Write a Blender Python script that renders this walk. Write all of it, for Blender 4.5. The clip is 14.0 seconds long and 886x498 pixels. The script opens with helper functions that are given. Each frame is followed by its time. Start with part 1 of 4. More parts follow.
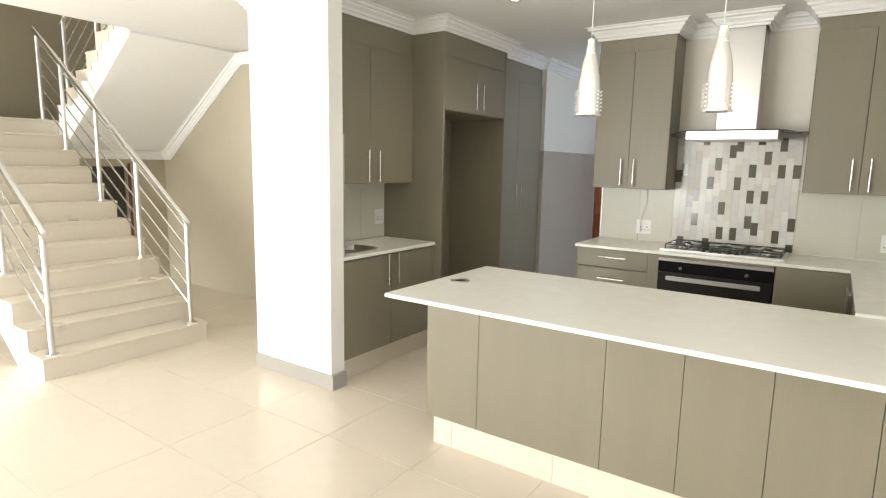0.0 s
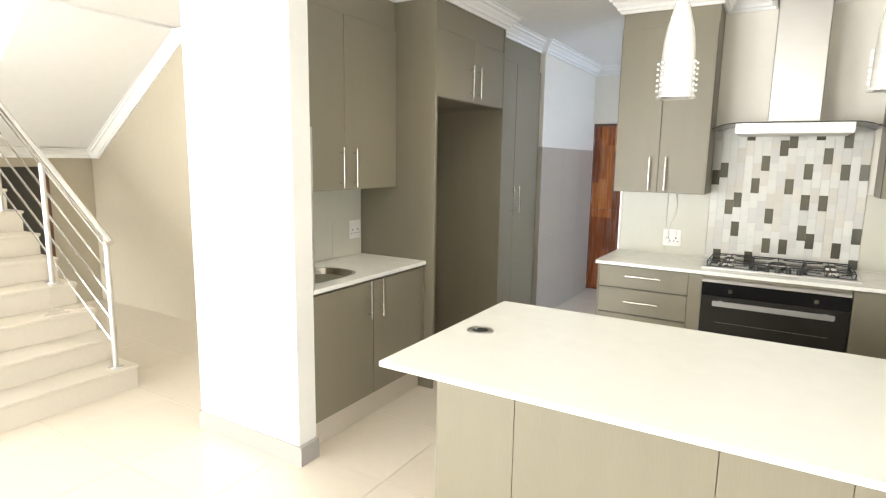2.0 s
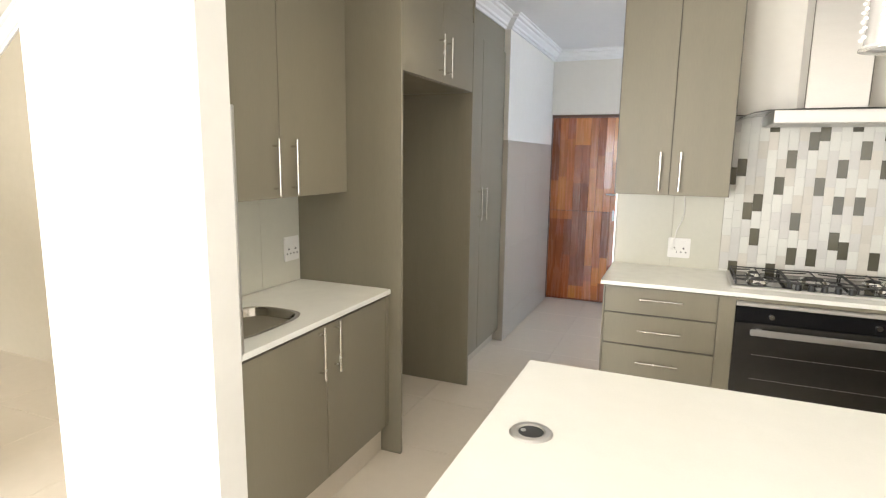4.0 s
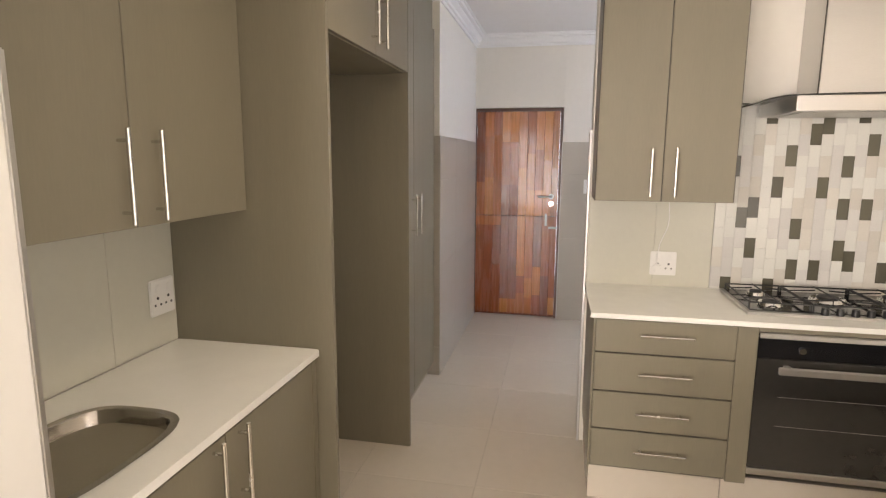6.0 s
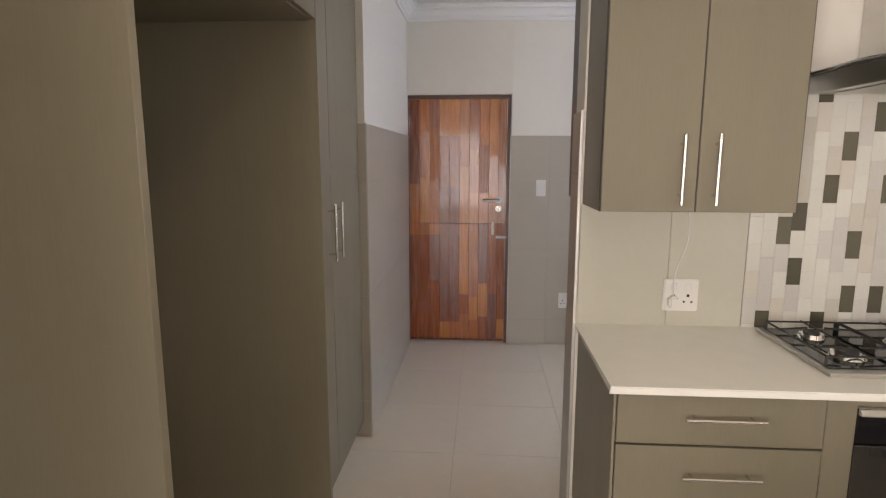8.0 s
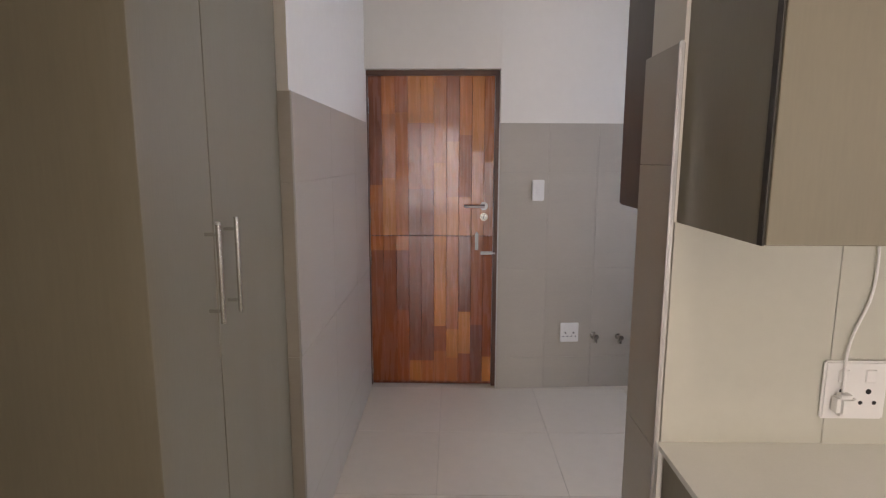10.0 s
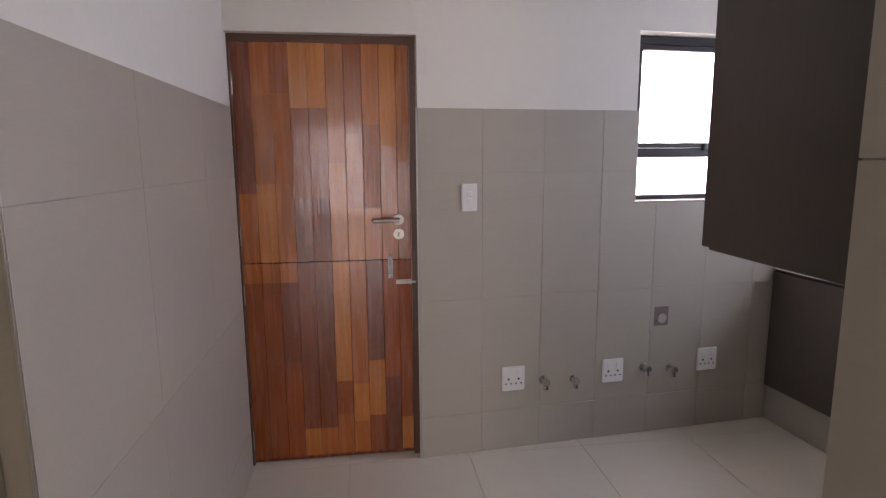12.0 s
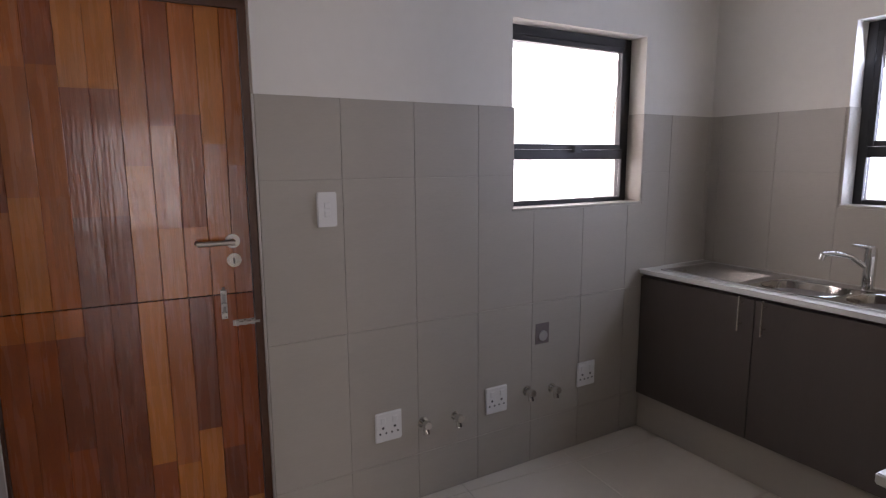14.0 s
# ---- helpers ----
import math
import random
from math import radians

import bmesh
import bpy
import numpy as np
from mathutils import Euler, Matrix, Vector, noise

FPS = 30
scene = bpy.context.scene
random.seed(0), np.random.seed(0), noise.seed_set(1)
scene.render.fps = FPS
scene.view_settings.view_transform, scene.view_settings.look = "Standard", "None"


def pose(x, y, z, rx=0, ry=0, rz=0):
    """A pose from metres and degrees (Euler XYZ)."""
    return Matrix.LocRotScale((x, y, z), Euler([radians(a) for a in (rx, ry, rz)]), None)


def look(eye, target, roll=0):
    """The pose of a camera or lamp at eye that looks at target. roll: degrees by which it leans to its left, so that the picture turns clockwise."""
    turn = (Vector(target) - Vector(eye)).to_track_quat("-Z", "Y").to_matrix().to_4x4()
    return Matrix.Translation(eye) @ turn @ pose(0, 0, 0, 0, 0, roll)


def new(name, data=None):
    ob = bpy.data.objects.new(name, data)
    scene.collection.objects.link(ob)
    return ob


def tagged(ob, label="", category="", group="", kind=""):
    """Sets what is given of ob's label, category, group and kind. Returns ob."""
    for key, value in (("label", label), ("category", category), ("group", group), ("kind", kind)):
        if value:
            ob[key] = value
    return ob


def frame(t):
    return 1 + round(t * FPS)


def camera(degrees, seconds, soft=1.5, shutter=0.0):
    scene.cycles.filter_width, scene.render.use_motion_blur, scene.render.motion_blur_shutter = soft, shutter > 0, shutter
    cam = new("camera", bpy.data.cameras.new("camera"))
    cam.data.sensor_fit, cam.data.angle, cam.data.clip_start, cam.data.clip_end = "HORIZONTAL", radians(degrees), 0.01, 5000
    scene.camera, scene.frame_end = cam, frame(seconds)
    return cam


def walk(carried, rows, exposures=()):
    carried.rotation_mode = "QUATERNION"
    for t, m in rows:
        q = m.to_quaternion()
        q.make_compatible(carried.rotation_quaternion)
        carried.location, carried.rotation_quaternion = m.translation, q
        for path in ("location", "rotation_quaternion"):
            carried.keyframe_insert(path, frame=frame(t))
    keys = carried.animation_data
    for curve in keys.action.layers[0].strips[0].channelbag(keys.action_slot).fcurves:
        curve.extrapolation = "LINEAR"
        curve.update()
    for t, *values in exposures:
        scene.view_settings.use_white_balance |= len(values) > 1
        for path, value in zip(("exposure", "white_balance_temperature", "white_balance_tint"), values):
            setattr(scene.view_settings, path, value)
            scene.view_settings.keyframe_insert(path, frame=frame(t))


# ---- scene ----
cam = camera(76.2, 14.0, 1.25)
PATH = [
    (0, (0.236, 0.288, 1.556), (-0.887, 1.916, 1.261), 1.1),
    (0.5, (0.065, 0.429, 1.575), (-1.041, 2.068, 1.272), 1.0),
    (1, (-0.106, 0.568, 1.583), (-1.19, 2.221, 1.278), 1.0),
    (1.5, (-0.274, 0.754, 1.582), (-1.325, 2.428, 1.275), 0.8),
    (2, (-0.457, 0.943, 1.591), (-1.471, 2.638, 1.28), 0.9),
    (4.5, (-1.295, 1.799, 1.59), (-1.968, 3.655, 1.267), 0.6),
    (5, (-1.413, 1.995, 1.589), (-1.998, 3.88, 1.267), 0.4),
    (5.5, (-1.55, 2.165, 1.596), (-2.052, 4.073, 1.273), 0.4),
    (6, (-1.682, 2.342, 1.589), (-2.081, 4.275, 1.267), 0.3),
    (6.5, (-1.764, 2.554, 1.578), (-2.075, 4.503, 1.258), 0.2),
    (7, (-1.82, 2.767, 1.569), (-2.057, 4.727, 1.25), 0.2),
    (7.5, (-1.876, 3.018, 1.571), (-2.053, 4.984, 1.249), 0.2),
    (8, (-1.899, 3.269, 1.56), (-2.036, 5.238, 1.24), 0.1),
    (10.5, (-1.974, 4.574, 1.509), (-1.953, 6.549, 1.194), -0.1),
    (11, (-1.972, 4.833, 1.509), (-1.876, 6.805, 1.191), -0.4),
    (11.5, (-1.932, 5.058, 1.505), (-1.759, 7.025, 1.187), -0.3),
    (12, (-1.925, 5.229, 1.503), (-1.656, 7.185, 1.186), -0.4),
    (12.5, (-1.927, 5.384, 1.495), (-1.517, 7.317, 1.183), -0.3),
    (13, (-1.909, 5.546, 1.476), (-1.362, 7.446, 1.172), -0.5),
    (13.5, (-1.939, 5.693, 1.482), (-1.233, 7.54, 1.181), -0.3),
    (14, (-1.952, 5.774, 1.494), (-1.103, 7.559, 1.188), -0.4),
]
EXPO = [(0, -0.01, 6200, 9), (1.5, 0.51, 6050, 9), (5, 0.42, 6450, 15), (6.5, 0.05, 6900, 20), (8, -0.14, 6700, 19), (10.5, -0.17, 6600, 24), (12.5, -0.37, 6650, 27), (13.2, -0.48, 6600, 27), (14, -0.92, 6500, 26)]
walk(cam, [(t, look(eye, target, roll)) for t, eye, target, roll in PATH], EXPO)

# the scullery's window wall and sink wall stand askew to the kitchen, turned about the door's jamb
SKEW = Matrix.Translation((-1.675, 7.893, 0)) @ Matrix.Rotation(math.atan(0.08), 4, "Z") @ Matrix.Translation((1.675, -7.893, 0))

# ---- world, sun, window light ----
world = bpy.data.worlds.new("world")
scene.world = world
world.use_nodes = True
wn = world.node_tree.nodes
sky = wn.new("ShaderNodeTexSky")
sky.sky_type, sky.sun_disc = "NISHITA", False
sky.sun_elevation, sky.sun_rotation = radians(48), radians(198)
wn["Background"].inputs["Strength"].default_value = 0.12
world.node_tree.links.new(sky.outputs[0], wn["Background"].inputs["Color"])

sun = new("sun", bpy.data.lights.new("sun", "SUN"))
sun.data.energy, sun.data.angle, sun.data.color = 5.0, radians(0.6), (1.0, 0.95, 0.87)
sun.matrix_world = look((-3.0, -9, 10.5), (0, 0, 0))


def window_light(name, x, y, z, w, h, target, power, color):
    lamp = new(name, bpy.data.lights.new(name, "AREA"))
    lamp.data.shape, lamp.data.size, lamp.data.size_y = "RECTANGLE", w, h
    lamp.data.energy, lamp.data.color = power, color
    lamp.matrix_world = look((x, y, z), target)


WARM, COOL = (1.0, 0.965, 0.90), (0.66, 0.80, 1.0)
window_light("sky_light_sliding_door", -6.3, -3.05, 1.2, 2.2, 2.1, (-6.0, 3, -0.9), 300, WARM)
window_light("sky_light_sliding_door", -3.15, -3.05, 1.2, 2.1, 2.1, (-2.7, 3, 0.2), 205, WARM)
window_light("sky_light_sliding_door", 1.35, -3.05, 1.2, 1.5, 2.1, (0.4, 3, -1.6), 16, WARM)
# added fill from an unseen side opening, for the left cabinets and prep worktop
window_light("fill_light_side_opening", 2.95, 0.4, 1.2, 2.0, 2.1, (-3.0, 3.6, 1.6), 70, WARM)
window_light("sky_light_scullery_window", *(SKEW @ Vector((-0.1235, 8.105, 1.69))), 0.84, 0.84, (0.5, 3, 0.4), 21, (1.0, 0.98, 0.95))
window_light("sky_light_sink_window", *(SKEW @ Vector((1.085, 6.76, 1.69))), 0.85, 0.84, (-3, 6.4, 0.2), 36, COOL)
# added fill lamp that lifts the dark upper stairwell
window_light("fill_light_upper_stairwell", -6.65, -3.12, 4.15, 2.2, 1.4, (-6.65, 4, 3.0), 110, WARM)

downlight = new("downlight_glow", bpy.data.lights.new("downlight_glow", "SPOT"))
downlight.data.energy, downlight.data.color, downlight.data.shadow_soft_size = 30, (1.0, 0.86, 0.66), 0.04
downlight.data.spot_size, downlight.data.spot_blend = radians(140), 0.9
downlight.matrix_world = pose(-1.751, 4.004, 2.69)


# ---- materials ----
def material(name, color, rough=0.5, metal=0.0, vary=0.06, scale=4.0, bump=0.0, bump_scale=60.0, stretch=(1, 1, 1), coat=0.0, per_piece=0.0, island=False, rough_vary=0.08):
    m = bpy.data.materials.new(name)
    m.use_nodes = True
    n, l = m.node_tree.nodes, m.node_tree.links
    b = n["Principled BSDF"]
    b.inputs["Roughness"].default_value, b.inputs["Metallic"].default_value = rough, metal
    b.inputs["Coat Weight"].default_value, b.inputs["Coat Roughness"].default_value = coat, 0.07
    co = n.new("ShaderNodeTexCoord")
    mp = n.new("ShaderNodeMapping")
    mp.inputs["Scale"].default_value = stretch
    l.new(co.outputs["Object"], mp.inputs["Vector"])
    big, fine = n.new("ShaderNodeTexNoise"), n.new("ShaderNodeTexNoise")
    big.inputs["Scale"].default_value, fine.inputs["Scale"].default_value = scale, scale * 14
    big.inputs["Detail"].default_value, fine.inputs["Detail"].default_value = 4, 3
    l.new(mp.outputs[0], big.inputs["Vector"])
    l.new(mp.outputs[0], fine.inputs["Vector"])
    mix = n.new("ShaderNodeMath")
    mix.operation = "ADD"
    l.new(big.outputs["Fac"], mix.inputs[0])
    l.new(fine.outputs["Fac"], mix.inputs[1])
    value = mix.outputs[0]
    ramp = n.new("ShaderNodeMapRange")
    ramp.inputs["From Min"].default_value, ramp.inputs["From Max"].default_value = 0.6, 1.4
    ramp.inputs["To Min"].default_value, ramp.inputs["To Max"].default_value = 1 - vary, 1 + vary
    l.new(value, ramp.inputs["Value"])
    out = ramp.outputs[0]
    if per_piece:
        info = n.new("ShaderNodeNewGeometry") if island else n.new("ShaderNodeObjectInfo")
        pr = n.new("ShaderNodeMapRange")
        pr.inputs["To Min"].default_value, pr.inputs["To Max"].default_value = 1 - per_piece, 1 + per_piece
        l.new(info.outputs["Random Per Island" if island else "Random"], pr.inputs["Value"])
        mul = n.new("ShaderNodeMath")
        mul.operation = "MULTIPLY"
        l.new(out, mul.inputs[0])
        l.new(pr.outputs[0], mul.inputs[1])
        out = mul.outputs[0]
    sc = n.new("ShaderNodeVectorMath")
    sc.operation = "SCALE"
    sc.inputs[0].default_value = color
    l.new(out, sc.inputs["Scale"])
    l.new(sc.outputs[0], b.inputs["Base Color"])
    rr = n.new("ShaderNodeMapRange")
    rr.inputs["To Min"].default_value, rr.inputs["To Max"].default_value = max(0.02, rough - rough_vary), min(1, rough + rough_vary)
    l.new(big.outputs["Fac"], rr.inputs["Value"])
    l.new(rr.outputs[0], b.inputs["Roughness"])
    if bump:
        bn, bp = n.new("ShaderNodeTexNoise"), n.new("ShaderNodeBump")
        bn.inputs["Scale"].default_value, bn.inputs["Detail"].default_value = bump_scale, 4
        bp.inputs["Strength"].default_value, bp.inputs["Distance"].default_value = bump, 0.003
        l.new(mp.outputs[0], bn.inputs["Vector"])
        l.new(bn.outputs["Fac"], bp.inputs["Height"])
        l.new(bp.outputs[0], b.inputs["Normal"])
        l.new(bp.outputs[0], b.inputs["Coat Normal"])
    return m


PAINT = material("cream_white_wall_paint", (0.80, 0.765, 0.69), 0.75, vary=0.02, scale=1.5, bump=0.12, bump_scale=90)
WHITE_WALL = material("white_wall_paint", (0.84, 0.83, 0.79), 0.7, vary=0.02, scale=1.5, bump=0.12, bump_scale=90)
# taupe of the stair walls, the dim landing's shade put into the colour
SHADED_TAUPE = material("shaded_taupe_wall_paint", (0.21, 0.185, 0.125), 0.75, vary=0.03, scale=1.5, bump=0.12, bump_scale=90)
BEIGE = material("greige_wall_paint", (0.44, 0.395, 0.30), 0.75, vary=0.03, scale=1.5, bump=0.12, bump_scale=90)
CEIL = material("white_ceiling_paint", (0.84, 0.835, 0.82), 0.85, vary=0.02, scale=1.0, bump=0.08, bump_scale=120)
CORNICE = material("white_cornice_plaster", (0.86, 0.855, 0.84), 0.6, vary=0.015, scale=3)
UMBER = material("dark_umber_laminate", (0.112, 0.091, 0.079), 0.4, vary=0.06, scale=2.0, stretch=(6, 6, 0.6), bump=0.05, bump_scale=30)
TAUPE = material("taupe_laminate", (0.226, 0.202, 0.146), 0.42, vary=0.05, scale=2.0, stretch=(6, 6, 0.6), bump=0.05, bump_scale=30)
TAUPE_EDGE = material("dark_edge_and_gap_shade", (0.05, 0.043, 0.035), 0.5)
QUARTZ = material("white_quartz_worktop", (0.88, 0.88, 0.825), 0.22, vary=0.02, scale=12)
FLOOR_TILE = material("cream_polished_floor_tile", (0.69, 0.625, 0.525), 0.21, vary=0.025, scale=1.2, per_piece=0.015)
GROUT = material("beige_grout", (0.57, 0.515, 0.43), 0.9, scale=8)
WALL_TILE = material("greige_wall_tile", (0.46, 0.42, 0.355), 0.35, vary=0.035, scale=3.0, stretch=(1, 1, 5), bump=0.05, bump_scale=40, per_piece=0.02)
TILE_GROUT = material("grey_tile_grout", (0.40, 0.365, 0.31), 0.9, scale=8)
SPLASH_TILE = material("cream_splash_tile", (0.585, 0.575, 0.49), 0.3, vary=0.025, scale=3.0, per_piece=0.015)
STEEL = material("brushed_steel", (0.64, 0.63, 0.61), 0.33, 1.0, vary=0.03, scale=5, stretch=(1, 1, 6), rough_vary=0.03)
CHROME = material("polished_chrome", (0.75, 0.75, 0.74), 0.12, 1.0, vary=0.02, scale=4)
SATIN = material("satin_nickel_handle", (0.72, 0.70, 0.66), 0.25, 1.0, vary=0.03, scale=20)
IRON = material("black_cast_iron", (0.03, 0.03, 0.03), 0.55, vary=0.15, scale=30, bump=0.2, bump_scale=200)
BLACK_GLASS = material("black_oven_glass", (0.012, 0.012, 0.013), 0.08, vary=0.05, rough_vary=0.02)
BLACK = material("black_plastic", (0.02, 0.02, 0.02), 0.4, vary=0.1, scale=20)
WHITE_PLASTIC = material("white_switch_plastic", (0.82, 0.81, 0.78), 0.35, vary=0.015, scale=20)
BRONZE = material("dark_bronze_aluminium", (0.035, 0.032, 0.032), 0.45, 0.3, vary=0.08, scale=10)
ALU = material("aluminium_trim", (0.60, 0.59, 0.57), 0.42, 1.0, vary=0.03, scale=10)
SKIRT = material("grey_skirting_tile", (0.36, 0.34, 0.31), 0.4, vary=0.04, scale=5)
STAIR_TILE = material("cream_stair_tile", (0.62, 0.57, 0.48), 0.3, vary=0.03, scale=3, per_piece=0.02)
FRAME_WOOD = material("dark_varnished_door_frame", (0.11, 0.045, 0.022), 0.35, vary=0.15, scale=6, stretch=(8, 8, 0.6))
DARK_DOOR = material("dark_cupboard_interior", (0.05, 0.045, 0.035), 0.7)


def pane_material():
    m = bpy.data.materials.new("clear_glass")
    m.use_nodes = True
    b = m.node_tree.nodes["Principled BSDF"]
    b.inputs["Transmission Weight"].default_value, b.inputs["Roughness"].default_value = 1.0, 0.0
    b.inputs["IOR"].default_value = 1.45
    return m


GLASS = pane_material()
SMOKE = material("smoky_hood_glass", (0.30, 0.31, 0.29), 0.06, rough_vary=0.02, vary=0.02)
SMOKE.node_tree.nodes["Principled BSDF"].inputs["Transmission Weight"].default_value = 0.85


# ---- building helpers ----
def box(bm, x0, x1, y0, y1, z0, z1):
    m = Matrix.Translation(((x0 + x1) / 2, (y0 + y1) / 2, (z0 + z1) / 2)) @ Matrix.Diagonal((abs(x1 - x0), abs(y1 - y0), abs(z1 - z0), 1))
    return bmesh.ops.create_cube(bm, size=1, matrix=m)["verts"]


def block(x0, x1, y0, y1, z0, z1, bevel=0.0015, seg=1):
    bm = bmesh.new()
    box(bm, x0, x1, y0, y1, z0, z1)
    if bevel:
        bmesh.ops.bevel(bm, geom=bm.edges[:], offset=bevel, segments=seg, affect="EDGES")
    return bm


def rod(bm, a, b, r, seg=12, r2=None):
    a, b = Vector(a), Vector(b)
    m = Matrix.Translation((a + b) / 2) @ (b - a).to_track_quat("Z", "Y").to_matrix().to_4x4()
    bmesh.ops.create_cone(bm, cap_ends=True, segments=seg, radius1=r, radius2=r if r2 is None else r2, depth=(b - a).length, matrix=m)
    return bm


def lathe(bm, profile, seg=32, center=(0, 0)):
    rings = []
    for r, z in profile:
        rings.append([bm.verts.new((center[0] + r * math.cos(2 * math.pi * k / seg), center[1] + r * math.sin(2 * math.pi * k / seg), z)) for k in range(seg)])
    for a, b in zip(rings, rings[1:]):
        for k in range(seg):
            bm.faces.new((a[k], a[(k + 1) % seg], b[(k + 1) % seg], b[k]))
    return bm


def mesh(name, bm, mat, smooth=False):
    bmesh.ops.recalc_face_normals(bm, faces=bm.faces[:])
    me = bpy.data.meshes.new(name)
    bm.to_mesh(me)
    bm.free()
    me.materials.append(mat)
    if smooth:
        for p in me.polygons:
            p.use_smooth = True
        me.set_sharp_from_angle(angle=radians(35))
    return me


def thing(name, m, label, category, group=""):
    ob = new(name)
    ob.empty_display_size = 0.1
    ob.matrix_world = m
    return tagged(ob, label, category, group)


def part(name, bm, mat, parent, label="", smooth=False):
    ob = new(name, mesh(name, bm, mat, smooth))
    ob.parent = parent
    return tagged(ob, label)


def single(name, bm, mat, label, category, m=None, group="", smooth=False):
    ob = new(name, mesh(name, bm, mat, smooth))
    if m is not None:
        ob.matrix_world = m
    return tagged(ob, label, category, group)


def structure(name, bm, mat, label, category, smooth=False):
    ob = new(name, mesh(name, bm, mat, smooth))
    return tagged(ob, label, category, kind="structure")


def grid_solid(us, vs, holes, make):
    """Cells of a plate between the cut lines us and vs, without those inside holes (u0, u1, v0, v1)."""
    lo_u, hi_u, lo_v, hi_v = min(us), max(us), min(vs), max(vs)
    us = sorted({min(max(u, lo_u), hi_u) for u in us + [h[0] for h in holes] + [h[1] for h in holes]})
    vs = sorted({min(max(v, lo_v), hi_v) for v in vs + [h[2] for h in holes] + [h[3] for h in holes]})
    bm = bmesh.new()
    cells = set()
    for i in range(len(us) - 1):
        for j in range(len(vs) - 1):
            cu, cv = (us[i] + us[i + 1]) / 2, (vs[j] + vs[j + 1]) / 2
            if not any(h[0] < cu < h[1] and h[2] < cv < h[3] for h in holes):
                cells.add((i, j))
    cache = {}

    def vert(i, j, d):
        if (i, j, d) not in cache:
            cache[i, j, d] = bm.verts.new(make(us[i], vs[j], d))
        return cache[i, j, d]

    for i, j in cells:
        for d in (0, 1):
            bm.faces.new([vert(i, j, d), vert(i + 1, j, d), vert(i + 1, j + 1, d), vert(i, j + 1, d)])
        for (di, dj), (p, q) in {(-1, 0): ((0, 0), (0, 1)), (1, 0): ((1, 0), (1, 1)), (0, -1): ((0, 0), (1, 0)), (0, 1): ((0, 1), (1, 1))}.items():
            if (i + di, j + dj) not in cells:
                bm.faces.new([vert(i + p[0], j + p[1], 0), vert(i + q[0], j + q[1], 0), vert(i + q[0], j + q[1], 1), vert(i + p[0], j + p[1], 1)])
    return bm


def wall_along_x(name, x0, x1, y0, y1, z0, z1, holes, mat, label):
    bm = grid_solid([x0, x1], [z0, z1], holes, lambda u, v, d: (u, (y0, y1)[d], v))
    return structure(name, bm, mat, label, "wall")


def wall_along_y(name, y0, y1, x0, x1, z0, z1, holes, mat, label):
    bm = grid_solid([y0, y1], [z0, z1], holes, lambda u, v, d: ((x0, x1)[d], u, v))
    return structure(name, bm, mat, label, "wall")


# ---- setting ----
CEIL_Z = 2.715
Y_FAR, X_L, X_R = 7.893, -2.513, 0.87
WIN1 = (-0.552, 0.305, 1.264, 2.118)
WIN2 = (6.33, 7.19, 1.264, 2.118)
DOOR = (-2.513, -1.675, 0.0, 2.055)

wall_along_x("wall_scullery_door", -3.3, -1.675, Y_FAR, Y_FAR + 0.23, 0, CEIL_Z, [DOOR], PAINT, "cream painted wall round the stable door")
wall_along_x("wall_scullery_far", -1.6748, X_R + 0.23, Y_FAR, Y_FAR + 0.23, 0, CEIL_Z, [WIN1], PAINT, "cream painted wall with a window above the tiles").matrix_world = SKEW
wall_along_y("wall_scullery_right", 5.50, Y_FAR - 0.0005, X_R, X_R + 0.23, 0, CEIL_Z, [WIN2], PAINT, "cream painted wall with a window over the sink").matrix_world = SKEW
wall_along_y("wall_scullery_left", 6.228, Y_FAR, -3.3, X_L, 0, CEIL_Z, [], PAINT, "cream painted wall above a tiled dado")
wall_along_x("wall_hob", -1.527, 1.2, 5.445, 5.625, 0, CEIL_Z, [], PAINT, "cream painted wall behind the hob")
wall_along_y("wall_kitchen_right", 2.2, 5.4448, 1.0, 1.2, 0, CEIL_Z, [], PAINT, "cream painted kitchen wall")
wall_along_y("wall_kitchen_left", 3.05, 6.228, -3.25, -3.08, 0, CEIL_Z, [], PAINT, "cream painted wall behind the cabinets")
wall_along_x("wall_stub", -3.29, -2.497, 2.925, 3.05, 0, CEIL_Z, [], WHITE_WALL, "white painted stub wall beside the stairs")
wall_along_x("wall_stair_side", -8.3, -3.25, 4.27, 4.47, 0, 5.4, [], BEIGE, "greige painted wall beside the stairs")
wall_along_y("wall_stair_end", -3.1, 4.47, -8.5, -8.3, 0, 5.4, [], SHADED_TAUPE, "taupe painted wall at the stair landing, colour darkened for shade")
wall_along_x("wall_living_front", -8.5, 3.2, -3.3, -3.1, 0, CEIL_Z, [(-7.4, -5.2, 0.02, 2.3), (-4.2, -2.1, 0.02, 2.3), (0.6, 2.1, 0.02, 2.3)], PAINT, "cream painted wall with sliding door openings")
# side opening is assumed, made only to hold the fill lamp
wall_along_y("wall_living_right", -3.1, 2.2, 3.0, 3.2, 0, CEIL_Z, [(-0.7, 1.5, 0.02, 2.3)], PAINT, "cream painted living room wall with an added fill light opening")
wall_along_x("wall_living_return", 1.2, 3.0, 2.2, 2.4, 0, CEIL_Z, [], PAINT, "cream painted return wall")
# unseen opening added in the upper wall to let fill light in
wall_along_x("wall_upper_back", -8.3, -5.16, -3.3, -3.1, CEIL_Z, 5.4, [(-7.8, -5.5, 3.4, 4.9)], BEIGE, "greige painted upper stairwell wall")
wall_along_y("wall_upper_side", -3.1, 3.05, -5.16, -5.0, CEIL_Z + 0.17, 5.4, [], BEIGE, "greige painted upper stairwell wall")
